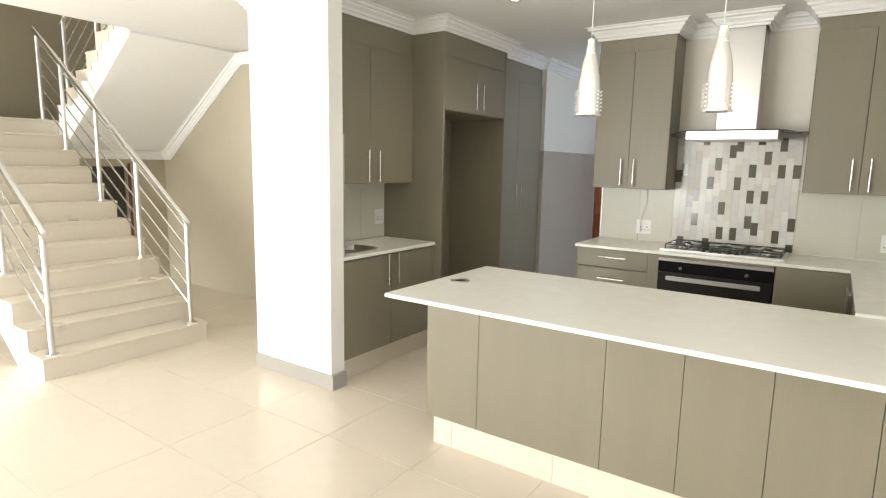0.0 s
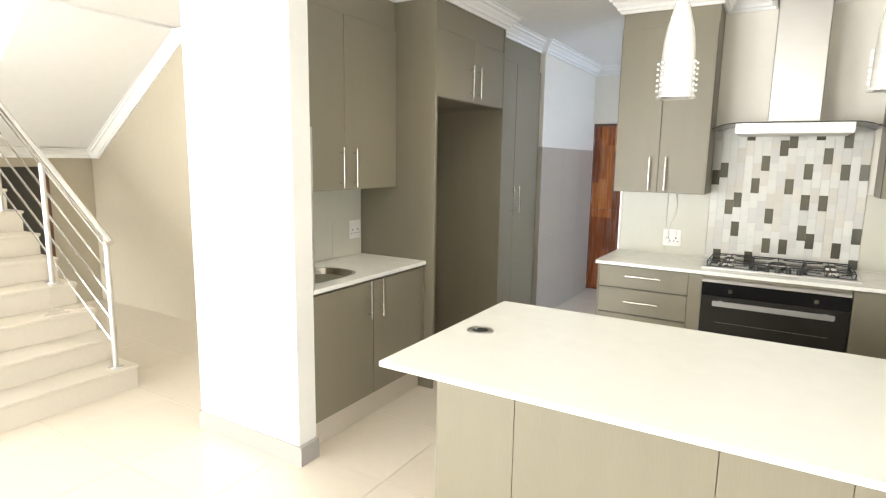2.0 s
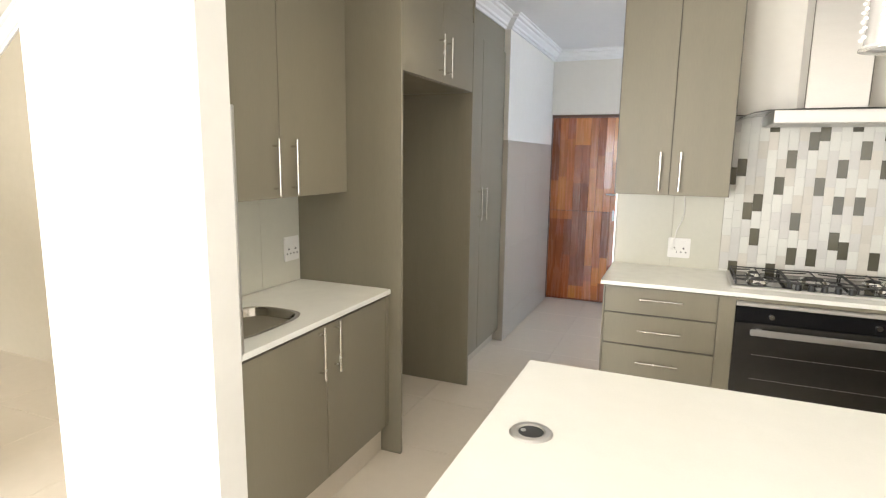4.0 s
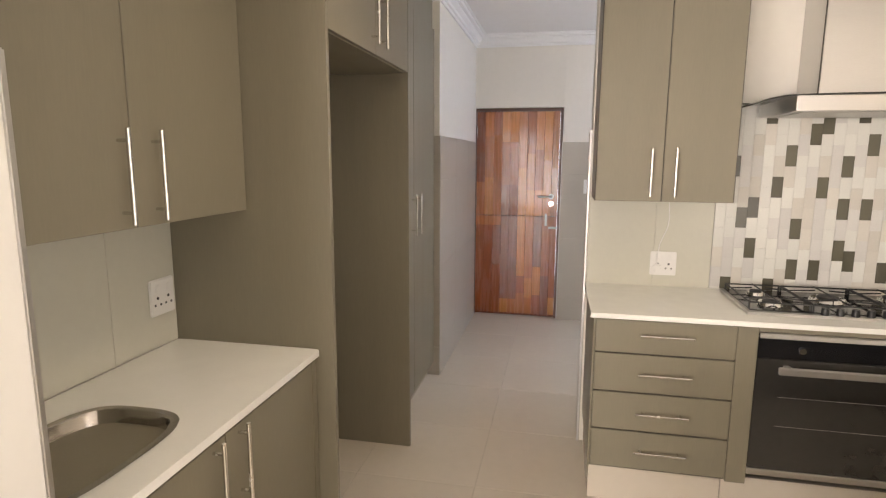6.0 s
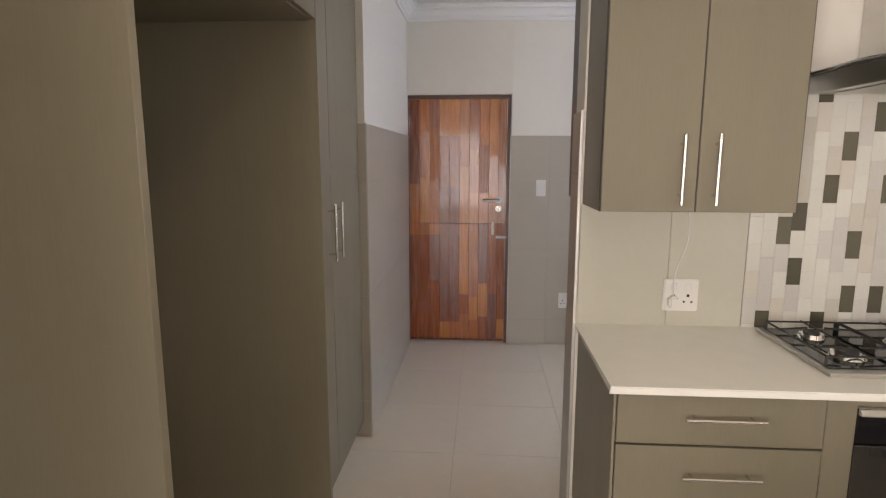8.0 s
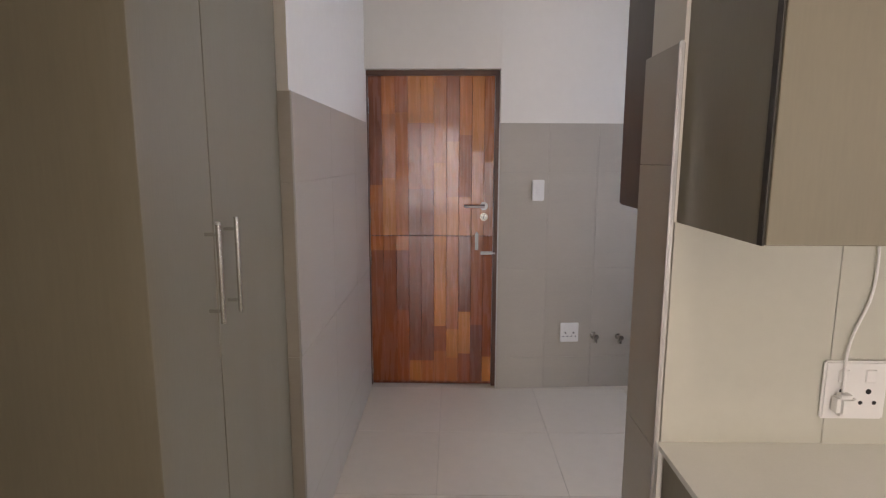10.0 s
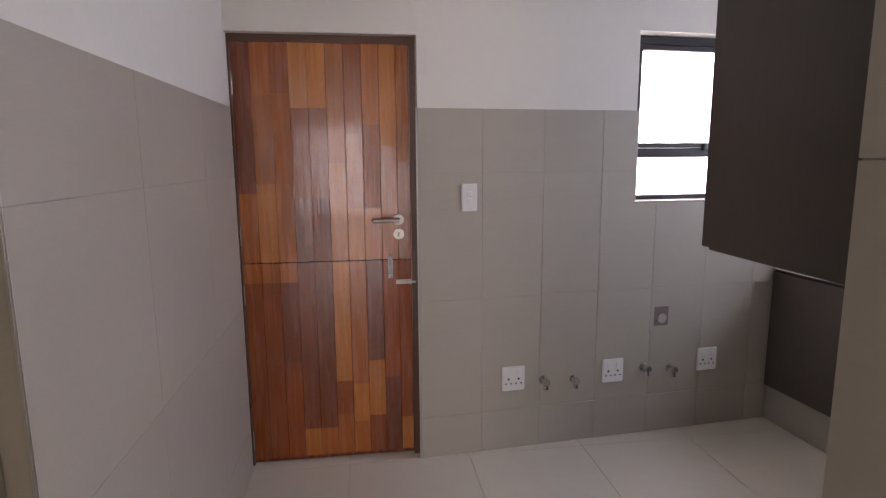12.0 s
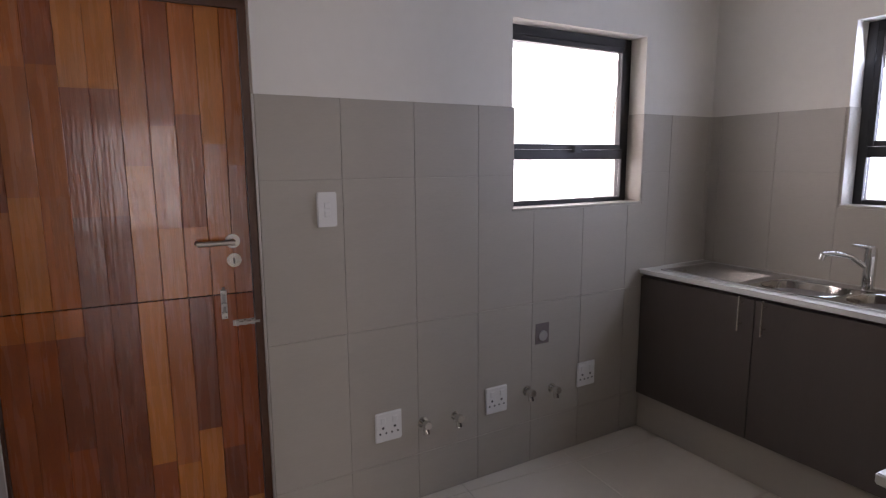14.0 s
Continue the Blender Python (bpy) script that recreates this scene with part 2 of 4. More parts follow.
wall_along_y("wall_upper_landing", 3.05, 4.27, -4.0, -3.84, CEIL_Z + 0.17, 5.4, [], BEIGE, "greige painted upper landing wall")

bm = bmesh.new()
box(bm, -5.16, 3.0, -3.1, 3.05, CEIL_Z, CEIL_Z + 0.17)
box(bm, -5.2, 1.4, 3.05, 8.36, CEIL_Z, CEIL_Z + 0.17)
structure("ceiling", bm, CEIL, "white painted ceiling", "ceiling")
structure("ceiling_upper", block(-8.5, -3.8, -3.3, 4.47, 5.4, 5.5, 0), CEIL, "white ceiling above the stairwell", "ceiling")
PAVING = material("pale_paving", (0.55, 0.52, 0.48), 0.9, vary=0.1, scale=1)
structure("ground", block(-60, 60, -60, 60, -0.30, -0.12, 0), PAVING, "pale paved ground outside", "ground")
floor = structure("floor", block(-8.5, 3.2, -3.3, 8.36, -0.12, -0.003, 0), GROUT, "cream polished tile floor with beige grout", "floor")
# plain backdrops with added emission, so that the panes look blown-out white
GLOW_BACKDROP = material("glowing_white_backdrop", (0.78, 0.77, 0.74), 0.9, vary=0.05, scale=1)
GLOW_BACKDROP.node_tree.nodes["Principled BSDF"].inputs["Emission Color"].default_value = (0.95, 0.97, 1.0, 1)
GLOW_BACKDROP.node_tree.nodes["Principled BSDF"].inputs["Emission Strength"].default_value = 2.2
structure("backdrop_side", block(8.6, 8.8, 3.0, 10.6, -0.12, 5.2, 0.01), GLOW_BACKDROP, "plain glowing white backdrop beside the house", "backdrop")
structure("backdrop", block(-8, 8.8, 10.6, 10.8, -0.12, 5.2, 0.01), GLOW_BACKDROP, "plain glowing white backdrop outside the window", "backdrop")

# plaster cornice: a stepped profile swept along the wall line, the room on the right of the way
PROFILE = [(0.0, -0.105), (0.014, -0.105), (0.018, -0.088), (0.032, -0.082), (0.036, -0.066), (0.058, -0.046), (0.062, -0.034), (0.082, -0.028), (0.086, -0.012), (0.102, -0.008), (0.102, -0.001), (0.0, -0.001)]


def cornice(name, path, z, label, slope=None):
    bm = bmesh.new()
    rings = []
    for k, p in enumerate(path):
        p = Vector(p[:2])
        d0 = (p - Vector(path[k - 1][:2])).normalized() if k else None
        d1 = (Vector(path[k + 1][:2]) - p).normalized() if k < len(path) - 1 else None
        d0, d1 = d0 or d1, d1 or d0
        n0, n1 = Vector((d0.y, -d0.x)), Vector((d1.y, -d1.x))
        m = (n0 + n1) / max(0.2, 1 + n0.dot(n1))
        zz = z if slope is None else slope[k]
        rings.append([bm.verts.new((p.x + m.x * o, p.y + m.y * o, zz + h)) for o, h in PROFILE])
    n = len(PROFILE)
    for a, b in zip(rings, rings[1:]):
        for k in range(n):
            bm.faces.new((a[k], a[(k + 1) % n], b[(k + 1) % n], b[k]))
    bm.faces.new(rings[0])
    bm.faces.new(rings[-1])
    return structure(name, bm, CORNICE, label, "cornice")


cornice("trim_cornice_left", [(-2.497, 3.052), (-2.771, 3.052), (-2.771, 4.145), (-2.447, 4.145), (-2.447, 5.189), (-2.563, 5.189), (-2.563, 6.226), (X_L, 6.226), (X_L, Y_FAR), (-1.675, Y_FAR), SKEW @ Vector((X_R, Y_FAR, 0)), SKEW @ Vector((X_R, 5.60, 0))], CEIL_Z, "white stepped plaster cornice above the cabinets and scullery walls")
cornice("trim_cornice_right", [(1.04, 5.626), (-1.529, 5.626), (-1.529, 5.135), (-0.905, 5.135), (-0.905, 5.443), (-0.60, 5.443), (-0.60, 5.17), (-0.29, 5.17), (-0.29, 5.443), (0.03, 5.443), (0.03, 5.135), (0.999, 5.135), (0.999, 2.3)], CEIL_Z, "white stepped plaster cornice round the bulkheads")
cornice("trim_cornice_stub", [(-2.497, 3.048), (-2.497, 2.924), (-3.291, 2.924), (-3.291, 3.05)][::-1], CEIL_Z, "white stepped plaster cornice on the stub wall")


# ---- tiles ----
def tile_mesh(name, w, h, t, mat, bevel=0.0012):
    return mesh(name, block(0, w, -t, 0, 0, h, bevel), mat)


TILES = {}


def wall_tiles(parent, m, width, us, zs, mat, gap=0.0016, t=0.008, holes=()):
    """Tiles on a wall. m places the wall's lower corner (u along x, outward -y); us and zs are the joint lines."""
    for u0, u1 in zip(us, us[1:]):
        for z0, z1 in zip(zs, zs[1:]):
            cells = [(u0, u1, z0, z1)]
            for h in holes:
                cut = []
                for c in cells:
                    if c[1] <= h[0] or c[0] >= h[1] or c[3] <= h[2] or c[2] >= h[3]:
                        cut.append(c)
                        continue
                    a0, a1, b0, b1 = c
                    if b0 < h[2]:
                        cut.append((a0, a1, b0, h[2]))
                    if b1 > h[3]:
                        cut.append((a0, a1, h[3], b1))
                    lo, hi = max(b0, h[2]), min(b1, h[3])
                    if a0 < h[0]:
                        cut.append((a0, h[0], lo, hi))
                    if a1 > h[1]:
                        cut.append((h[1], a1, lo, hi))
                cells = cut
            for a0, a1, b0, b1 in cells:
                whole = len(cells) == 1
                g = gap / 2
                a0, a1, b0, b1 = a0 + g * (a0 == u0), a1 - g * (a1 == u1), b0 + g * (b0 == z0), b1 - g * (b1 == z1)
                w, hh = round(a1 - a0, 4), round(b1 - b0, 4)
                if w < 0.012 or hh < 0.012:
                    continue
                key = (w, hh, t, mat.name, whole)
                if key not in TILES:
                    TILES[key] = tile_mesh("tile", w, hh, t, mat, 0.0008 if whole else 0)
                ob = new("tile", TILES[key])
                ob.parent = parent
                ob.matrix_basis = m @ Matrix.Translation((a0, 0, b0))


ROWS_Z = [0.0, 0.215, 0.815, 1.43, 1.733]


# left wall's grout, paled to tile tone: the highlight is put into its colour
WASHED_GROUT = material("highlight_washed_grout", (0.445, 0.407, 0.343), 0.9, scale=8)


def bed(name, x0, x1, y0, y1, z0, z1, label, mat=TILE_GROUT):
    return structure(name, block(x0, x1, y0, y1, z0, z1, 0), mat, label, "wall tiles")


def lines(start, stop, step, origin):
    out = [start]
    k = math.ceil((start - origin + 0.02) / step)
    while origin + k * step < stop - 0.02:
        out.append(origin + k * step)
        k += 1
    return out + [stop]


# far scullery wall, from the door to the corner
b = structure("dado_far", grid_solid([-1.675, X_R], [0.0, 1.731], [(WIN1[0], WIN1[1], WIN1[2], 1.8)], lambda u, v, d: (u, (Y_FAR - 0.006, Y_FAR - 0.001)[d], v)), TILE_GROUT, "greige stacked wall tiles to shoulder height", "wall tiles")
wall_tiles(b, pose(0, Y_FAR - 0.003, 0), 0, lines(-1.675, X_R, 0.313, -1.676), ROWS_Z, WALL_TILE, holes=[(WIN1[0], WIN1[1], WIN1[2], 1.9)])
b.matrix_world = SKEW
# left scullery wall and its end
b = bed("dado_left", X_L + 0.001, X_L + 0.006, 6.23, Y_FAR - 0.01, 0, 1.731, "greige wall tiles to shoulder height", WASHED_GROUT)
wall_tiles(b, pose(X_L + 0.003, 6.22, 0, 0, 0, 90), 0, lines(0.0, 1.663, 0.60, 0.0), ROWS_Z, WALL_TILE, 0.0014)
b = bed("dado_left_end", -2.60, X_L + 0.001, 6.222, 6.227, 0, 1.731, "greige wall tiles on the wall end")
wall_tiles(b, pose(-2.60, 6.225, 0), 0, [0.0, 0.094], ROWS_Z, WALL_TILE)
# right scullery wall
b = structure("dado_right", grid_solid([5.66, Y_FAR - 0.01], [0.0, 1.731], [(WIN2[0], WIN2[1], WIN2[2], 1.8)], lambda u, v, d: ((X_R - 0.006, X_R - 0.001)[d], u, v)), TILE_GROUT, "greige wall tiles round the sink window", "wall tiles")
wall_tiles(b, pose(X_R - 0.003, Y_FAR - 0.01, 0, 0, 0, -90), 0, lines(0.0, 2.22, 0.313, 0.06), ROWS_Z, WALL_TILE, holes=[(Y_FAR - 0.01 - WIN2[1], Y_FAR - 0.01 - WIN2[0], WIN2[2], 1.9)])
b.matrix_world = SKEW
# back of the hob wall and its end
b = bed("dado_hob_back", -1.52, 1.03, 5.626, 5.630, 0, 1.731, "greige wall tiles behind the scullery worktop")
wall_tiles(b, pose(1.03, 5.628, 0, 0, 0, 180), 0, lines(0.0, 2.55, 0.313, 0.0), ROWS_Z, WALL_TILE)
b = bed("dado_hob_end", -1.532, -1.5275, 5.437, 5.634, 0, 1.731, "greige wall tiles on the end of the hob wall")
wall_tiles(b, pose(-1.529, 5.634, 0, 0, 0, -90), 0, [0.0, 0.197], [0.0, 0.30, 0.90, 1.50, 1.733], WALL_TILE)
# splashback tiles
b = bed("splashback_hob", -1.515, 0.995, 5.441, 5.4445, 0.91, 1.41, "cream tile splashback")
wall_tiles(b, pose(0, 5.442, 0), 0, [-1.527, -1.19, -0.908], [0.912, 1.388], SPLASH_TILE)
wall_tiles(b, pose(0, 5.442, 0), 0, [0.001, 0.40, 0.995], [0.912, 1.41], SPLASH_TILE)
b = bed("splashback_sink", -3.079, -3.076, 3.06, 4.14, 0.91, 1.40, "cream tile splashback beside the prep sink")
wall_tiles(b, pose(-3.0765, 3.055, 0, 0, 0, 90), 0, [0.0, 0.36, 0.78, 1.088], [0.912, 1.40], SPLASH_TILE)
b = bed("splashback_stub", -3.06, -2.52, 3.051, 3.054, 0.91, 1.74, "cream tile splashback on the stub wall")
wall_tiles(b, pose(-2.515, 3.0535, 0, 0, 0, 180), 0, [0.0, 0.54], [0.912, 1.74], SPLASH_TILE)

# aluminium corner strips
for name, x0, x1, y0, y1, z0, z1 in (("trim_pier", -1.541, -1.531, 5.428, 5.439, 0, 1.735), ("trim_left_end", X_L + 0.003, X_L + 0.0125, 6.2155, 6.2245, 0, 1.735), ("trim_stub", -2.514, -2.495, 3.0515, 3.066, 0.912, 1.745), ("trim_door_side", -1.684, -1.676, Y_FAR - 0.0125, Y_FAR - 0.003, 0, 1.735)):
    strip = structure(name, block(x0, x1, y0, y1, z0, z1, 0.003, 2), ALU, "slim aluminium tile corner strip", "tile trim")
    if name == "trim_door_side":
        strip.matrix_world = SKEW

# skirtings
bm = bmesh.new()
box(bm, -3.30, -2.47, 2.912, 2.9245, 0, 0.105)
box(bm, -2.4965, -2.47, 2.925, 3.045, 0, 0.105)
structure("skirting_stub", bm, SKIRT, "grey tile skirting round the stub wall", "skirting")

# mosaic behind the hob
MOSAIC = [material("mosaic_white_stone", (0.70, 0.70, 0.65), 0.25, vary=0.05, scale=10, per_piece=0.04),
          material("mosaic_cream_stone", (0.60, 0.575, 0.515), 0.35, vary=0.06, scale=10, per_piece=0.06),
          material("mosaic_grey_stone", (0.60, 0.59, 0.56), 0.3, vary=0.06, scale=10, per_piece=0.05),
          material("mosaic_olive_glass", (0.115, 0.108, 0.078), 0.12, vary=0.1, scale=10, per_piece=0.2)]
b = structure("splashback_mosaic", block(-0.9065, 0.0, 5.438, 5.444, 0.911, 1.850, 0), material("mosaic_grout", (0.72, 0.71, 0.66), 0.85, scale=20), "white, cream and olive glass mosaic splashback", "wall tiles")
rng = random.Random(7)
mm = {}
COLS, TW, TH = 18, 0.0503, 0.1027
DARK = {0: (5,), 1: (0, 6), 2: (3,), 3: (2, 4), 4: (8,), 5: (0, 5), 6: (6,), 7: (1, 3), 8: (7,), 9: (1, 5, 8), 11: (2, 4, 6), 12: (1, 8), 13: (4, 7), 15: (1, 6, 8), 17: (0, 2, 6)}
for i in range(COLS):
    for row in range(-1, 10):
        z = (0.884 if i % 2 else 0.935) + row * TH
        z0, z1 = max(z, 0.912), min(z + TH, 1.848)
        if z1 - z0 < 0.012:
            continue
        kind = 3 if row in DARK.get(i, ()) else rng.choices((0, 1, 2), (5, 2, 4))[0]
        key = (kind, round(z1 - z0, 3))
        if key not in mm:
            mm[key] = mesh("mosaic_tile", block(0, TW - 0.0006, 0, 0.006, 0, key[1] - 0.0006, 0.0003), MOSAIC[kind])
        ob = new("mosaic_tile", mm[key])
        ob.parent = b
        ob.matrix_basis = Matrix.Translation((-0.9065 + i * TW, 5.433 - rng.random() * 0.0012, z0))
structure("trim_mosaic_top", block(-0.905, 0.03, 5.428, 5.444, 1.850, 1.856, 0.001), TAUPE_EDGE, "thin dark strip above the mosaic", "tile trim")


# ---- windows ----
def window(name, m, w, h, label):
    """A dark frame in an opening; u across, v into the wall, z up from the sill."""
    c = tagged(new(name), label, "window", kind="structure")
    c.matrix_world = m
    f, d0, d1, mid = 0.045, 0.10, 0.15, 0.235
    for n, x0, x1, z0, z1 in (("window_frame", 0, f, 0, h), ("window_frame", w - f, w, 0, h), ("window_frame", f, w - f, 0, f * 0.8), ("window_frame", f, w - f, h - f, h), ("transom", f, w - f, mid, mid + 0.05)):
        part(n, block(x0, x1, d0, d1, z0, z1, 0.003), BRONZE, c, "dark bronze aluminium")
    s = 0.028
    for x0, x1, z0, z1 in ((f, f + s, mid + 0.05, h - f), (w - f - s, w - f, mid + 0.05, h - f), (f + s, w - f - s, mid + 0.05, mid + 0.05 + s), (f + s, w - f - s, h - f - s, h - f)):
        part("sash", block(x0 + 0.001, x1 - 0.001, d0 - 0.008, d0 + 0.03, z0 + 0.001, z1 - 0.001, 0.002), BRONZE, c)
    part("catch", block(w * 0.52, w * 0.58, d0 - 0.03, d0 - 0.01, mid + 0.035, mid + 0.07, 0.004), BLACK, c)
    for z0, z1 in ((f * 0.8, mid), (mid + 0.078, h - f - s)):
        p = part("pane", block(f, w - f, d0 + 0.018, d0 + 0.024, z0, z1, 0), GLASS, c)
        p.visible_shadow = False
    part("window_sill", block(0.002, w - 0.002, -0.012, d0 - 0.002, 0.001, 0.014, 0.002), WALL_TILE, c, "greige tile sill")
    for x0, x1 in ((0.001, 0.009), (w - 0.009, w - 0.001)):
        part("reveal_tile", block(x0, x1, -0.010, d0 - 0.002, 0.015, 1.733 - WIN1[2], 0.001), WALL_TILE, c)
    return c


window("window_1", SKEW @ pose(WIN1[0], Y_FAR, WIN1[2]), WIN1[1] - WIN1[0], WIN1[3] - WIN1[2], "dark bronze aluminium window with a tiled sill")
window("window_2", SKEW @ pose(X_R, WIN2[1], WIN2[2], 0, 0, -90), WIN2[1] - WIN2[0], WIN2[3] - WIN2[2], "dark bronze aluminium window over the sink")

# ---- stable door ----
WOOD = [material("varnished_wood_dark", (0.21, 0.046, 0.009), 0.27, vary=0.22, scale=3, stretch=(14, 14, 0.9), bump=0.22, bump_scale=7, per_piece=0.10, coat=0.5),
        material("varnished_wood_red", (0.31, 0.070, 0.011), 0.27, vary=0.2, scale=3, stretch=(14, 14, 0.9), bump=0.22, bump_scale=7, per_piece=0.10, coat=0.5),
        material("varnished_wood_amber", (0.43, 0.120, 0.018), 0.27, vary=0.2, scale=3, stretch=(14, 14, 0.9), bump=0.22, bump_scale=7, per_piece=0.10, coat=0.5),
        material("varnished_wood_honey", (0.52, 0.175, 0.028), 0.27, vary=0.18, scale=3, stretch=(14, 14, 0.9), bump=0.22, bump_scale=7, per_piece=0.10, coat=0.5)]
HARDWARE = material("dull_door_hardware", (0.40, 0.38, 0.35), 0.35, 1.0, vary=0.05, scale=20)
door = tagged(new("door_1"), "varnished timber stable door of mixed brown staves, shut", "door", kind="structure")
YD = 7.95
door_rng = random.Random(5)
EDGES = [-2.502, -2.42, -2.335, -2.253, -2.172, -2.09, -2.008, -1.928, -1.847, -1.768, -1.707]
UPPER = [[(1.345, 0), (1.02, 2)], [(1.79, 2), (1.39, 2), (1.02, 3)], [(1.80, 1), (1.39, 2), (1.02, 2)], [(1.734, 3), (1.32, 1), (1.02, 0)], [(1.734, 3), (1.32, 1), (1.02, 0)],
         [(1.486, 2), (1.02, 3)], [(1.62, 1), (1.27, 2), (1.02, 3)], [(1.66, 2), (1.27, 1), (1.02, 2)], [(1.56, 3), (1.02, 2)], [(1.486, 2), (1.02, 1)]]
LOWER = [[(0.92, 2), (0.03, 1)], [(0.92, 2), (0.03, 1)], [(0.92, 2), (0.52, 0), (0.03, 1)], [(0.17, 0), (0.03, 3)], [(0.17, 0), (0.03, 2)],
         [(0.71, 3), (0.41, 3), (0.235, 1), (0.03, 2)], [(0.39, 2), (0.19, 3), (0.03, 2)], [(0.51, 0), (0.22, 3), (0.03, 1)], [(0.42, 1), (0.03, 0)], [(0.20, 1), (0.03, 3)]]
for name, cols, low, top in (("upper_leaf", UPPER, 1.0195, 2.023), ("lower_leaf", LOWER, 0.004, 1.0155)):
    lf = part(name, block(EDGES[0], EDGES[-1], YD + 0.012, YD + 0.04, low, top, 0.0005), WOOD[0], door)
    for k, col in enumerate(cols):
        z1 = top
        for z0, tone in col:
            z0 = max(low, z0 - 0.004) if (z0, tone) == col[-1] else z0
            bm = bmesh.new()
            g = 0.0003 if k < 5 else 0.0008
            box(bm, EDGES[k] + g, EDGES[k + 1] - g, YD, YD + 0.0118, z0, z1)
            bmesh.ops.bevel(bm, geom=[e for e in bm.edges if abs(e.verts[0].co.z - e.verts[1].co.z) > 0.01], offset=g * 2, segments=1, affect="EDGES")
            tilt = door_rng.uniform(-0.0011, 0.0011)
            for v in bm.verts:
                if v.co.y < YD + 0.004:
                    v.co.y += tilt * (1 if v.co.x > (EDGES[k] + EDGES[k + 1]) / 2 else -1)
            part("stave", bm, WOOD[tone], lf)
            z1 = z0
# dark strip added behind the leaves to block daylight through their gap
part("gap_light_stop", block(EDGES[0], EDGES[-1], YD + 0.0405, YD + 0.05, 0.99, 1.045, 0), FRAME_WOOD, door)
part("threshold", block(-2.512, -1.676, YD + 0.045, YD + 0.17, 0.0, 0.06, 0.002), FRAME_WOOD, door)
bm = bmesh.new()
box(bm, -2.5125, -2.5035, YD - 0.012, YD + 0.06, 0, 2.054)
box(bm, -1.7055, -1.6755, YD - 0.012, YD + 0.06, 0, 2.054)
box(bm, -2.5035, -1.7055, YD - 0.012, YD + 0.06, 2.022, 2.054)
part("door_frame", bm, FRAME_WOOD, door, "dark varnished hardwood frame")
h = bmesh.new()
rod(h, (-1.768, YD, 1.213), (-1.768, YD - 0.007, 1.213), 0.026, 24)
rod(h, (-1.768, YD, 1.213), (-1.768, YD - 0.052, 1.213), 0.009, 12)
rod(h, (-1.763, YD - 0.05, 1.213), (-1.888, YD - 0.05, 1.213), 0.0095, 14)
rod(h, (-1.882, YD - 0.05, 1.213), (-1.888, YD - 0.018, 1.213), 0.009, 12)
part("lever_handle", h, HARDWARE, door, "satin steel lever handle", True)
h = rod(bmesh.new(), (-1.767, YD, 1.143), (-1.767, YD - 0.008, 1.143), 0.026, 24)
part("escutcheon", h, CHROME, door, "round chrome keyhole cover", True)
part("keyhole", block(-1.770, -1.764, YD - 0.0095, YD - 0.007, 1.130, 1.152, 0.001), BLACK, door)
h = bmesh.new()
box(h, -1.822, -1.800, YD - 0.004, YD - 0.0005, 0.925, 1.035)
rod(h, (-1.811, YD - 0.010, 0.93), (-1.811, YD - 0.010, 1.045), 0.0055, 10)
for z in (0.945, 0.98, 1.028):
    box(h, -1.820, -1.802, YD - 0.017, YD - 0.004, z - 0.006, z + 0.006)
part("tower_bolt", h, HARDWARE, door, "small chrome tower bolt")
h = bmesh.new()
box(h, -1.785, -1.7065, YD - 0.004, YD - 0.0005, 0.895, 0.917)
rod(h, (-1.775, YD - 0.010, 0.906), (-1.69, YD - 0.014, 0.906), 0.0055, 10)
for x in (-1.77, -1.742, -1.715):
    box(h, x - 0.006, x + 0.006, YD - 0.017, YD - 0.004, 0.897, 0.915)
part("tower_bolt", h, HARDWARE, door, "small chrome tower bolt")
for z in (1.84, 1.15, 0.87, 0.13):
    part("hinge", rod(bmesh.new(), (-2.503, YD - 0.006, z - 0.05), (-2.503, YD - 0.006, z + 0.05), 0.006, 10), SATIN, door, "steel butt hinge")


# ---- cabinets ----
def bar_handle(parent, u, z, length, upright=True, depth=0.0, out=0.032, r=0.006):
    bm = bmesh.new()
    h = length / 2
    if upright:
        rod(bm, (u, depth - out, z - h), (u, depth - out, z + h), r, 12)
        for s in (-1, 1):
            rod(bm, (u, depth, z + s * (h - 0.03)), (u, depth - out, z + s * (h - 0.03)), r * 0.75, 8)
    else:
        rod(bm, (u - h, depth - out, z), (u + h, depth - out, z), r, 12)
        for s in (-1, 1):
            rod(bm, (u + s * (h - 0.03), depth, z), (u + s * (h - 0.03), depth - out, z), r * 0.75, 8)
    return part("handle", bm, SATIN, parent, "satin nickel bar handle", True)


def leaf(parent, name, u0, u1, z0, z1, gap=0.0022, thick=0.018, mat=TAUPE):
    return part(name, block(u0 + gap, u1 - gap, -thick, 0, z0 + gap, z1 - gap, 0.0012), mat, parent)


def carcass(parent, w, d, z0, z1, mat=TAUPE):
    return part("body", block(0, w, 0.001, d, z0, z1, 0.001), mat, parent)


def plinth(parent, w, d, h, mat, inset=0.05):
    return part("plinth", block(0, w, inset, d, 0, h, 0.001), mat, parent, "tiled plinth")


FACE_PX, FACE_NY, FACE_NX, FACE_PY = 90, 0, -90, 180

# wall run with the prep sink
c = thing("base_cabinet", pose(-2.533, 3.055, 0, 0, 0, FACE_PX), "taupe laminate base cabinet with two doors under a prep sink", "cabinet")
carcass(c, 1.088, 0.55, 0.16, 0.875)
plinth(c, 1.088, 0.55, 0.159, FLOOR_TILE, 0.03)
d = leaf(c, "door", 0.0, 0.522, 0.162, 0.872)
bar_handle(d, 0.467, 0.762, 0.23, depth=-0.018)
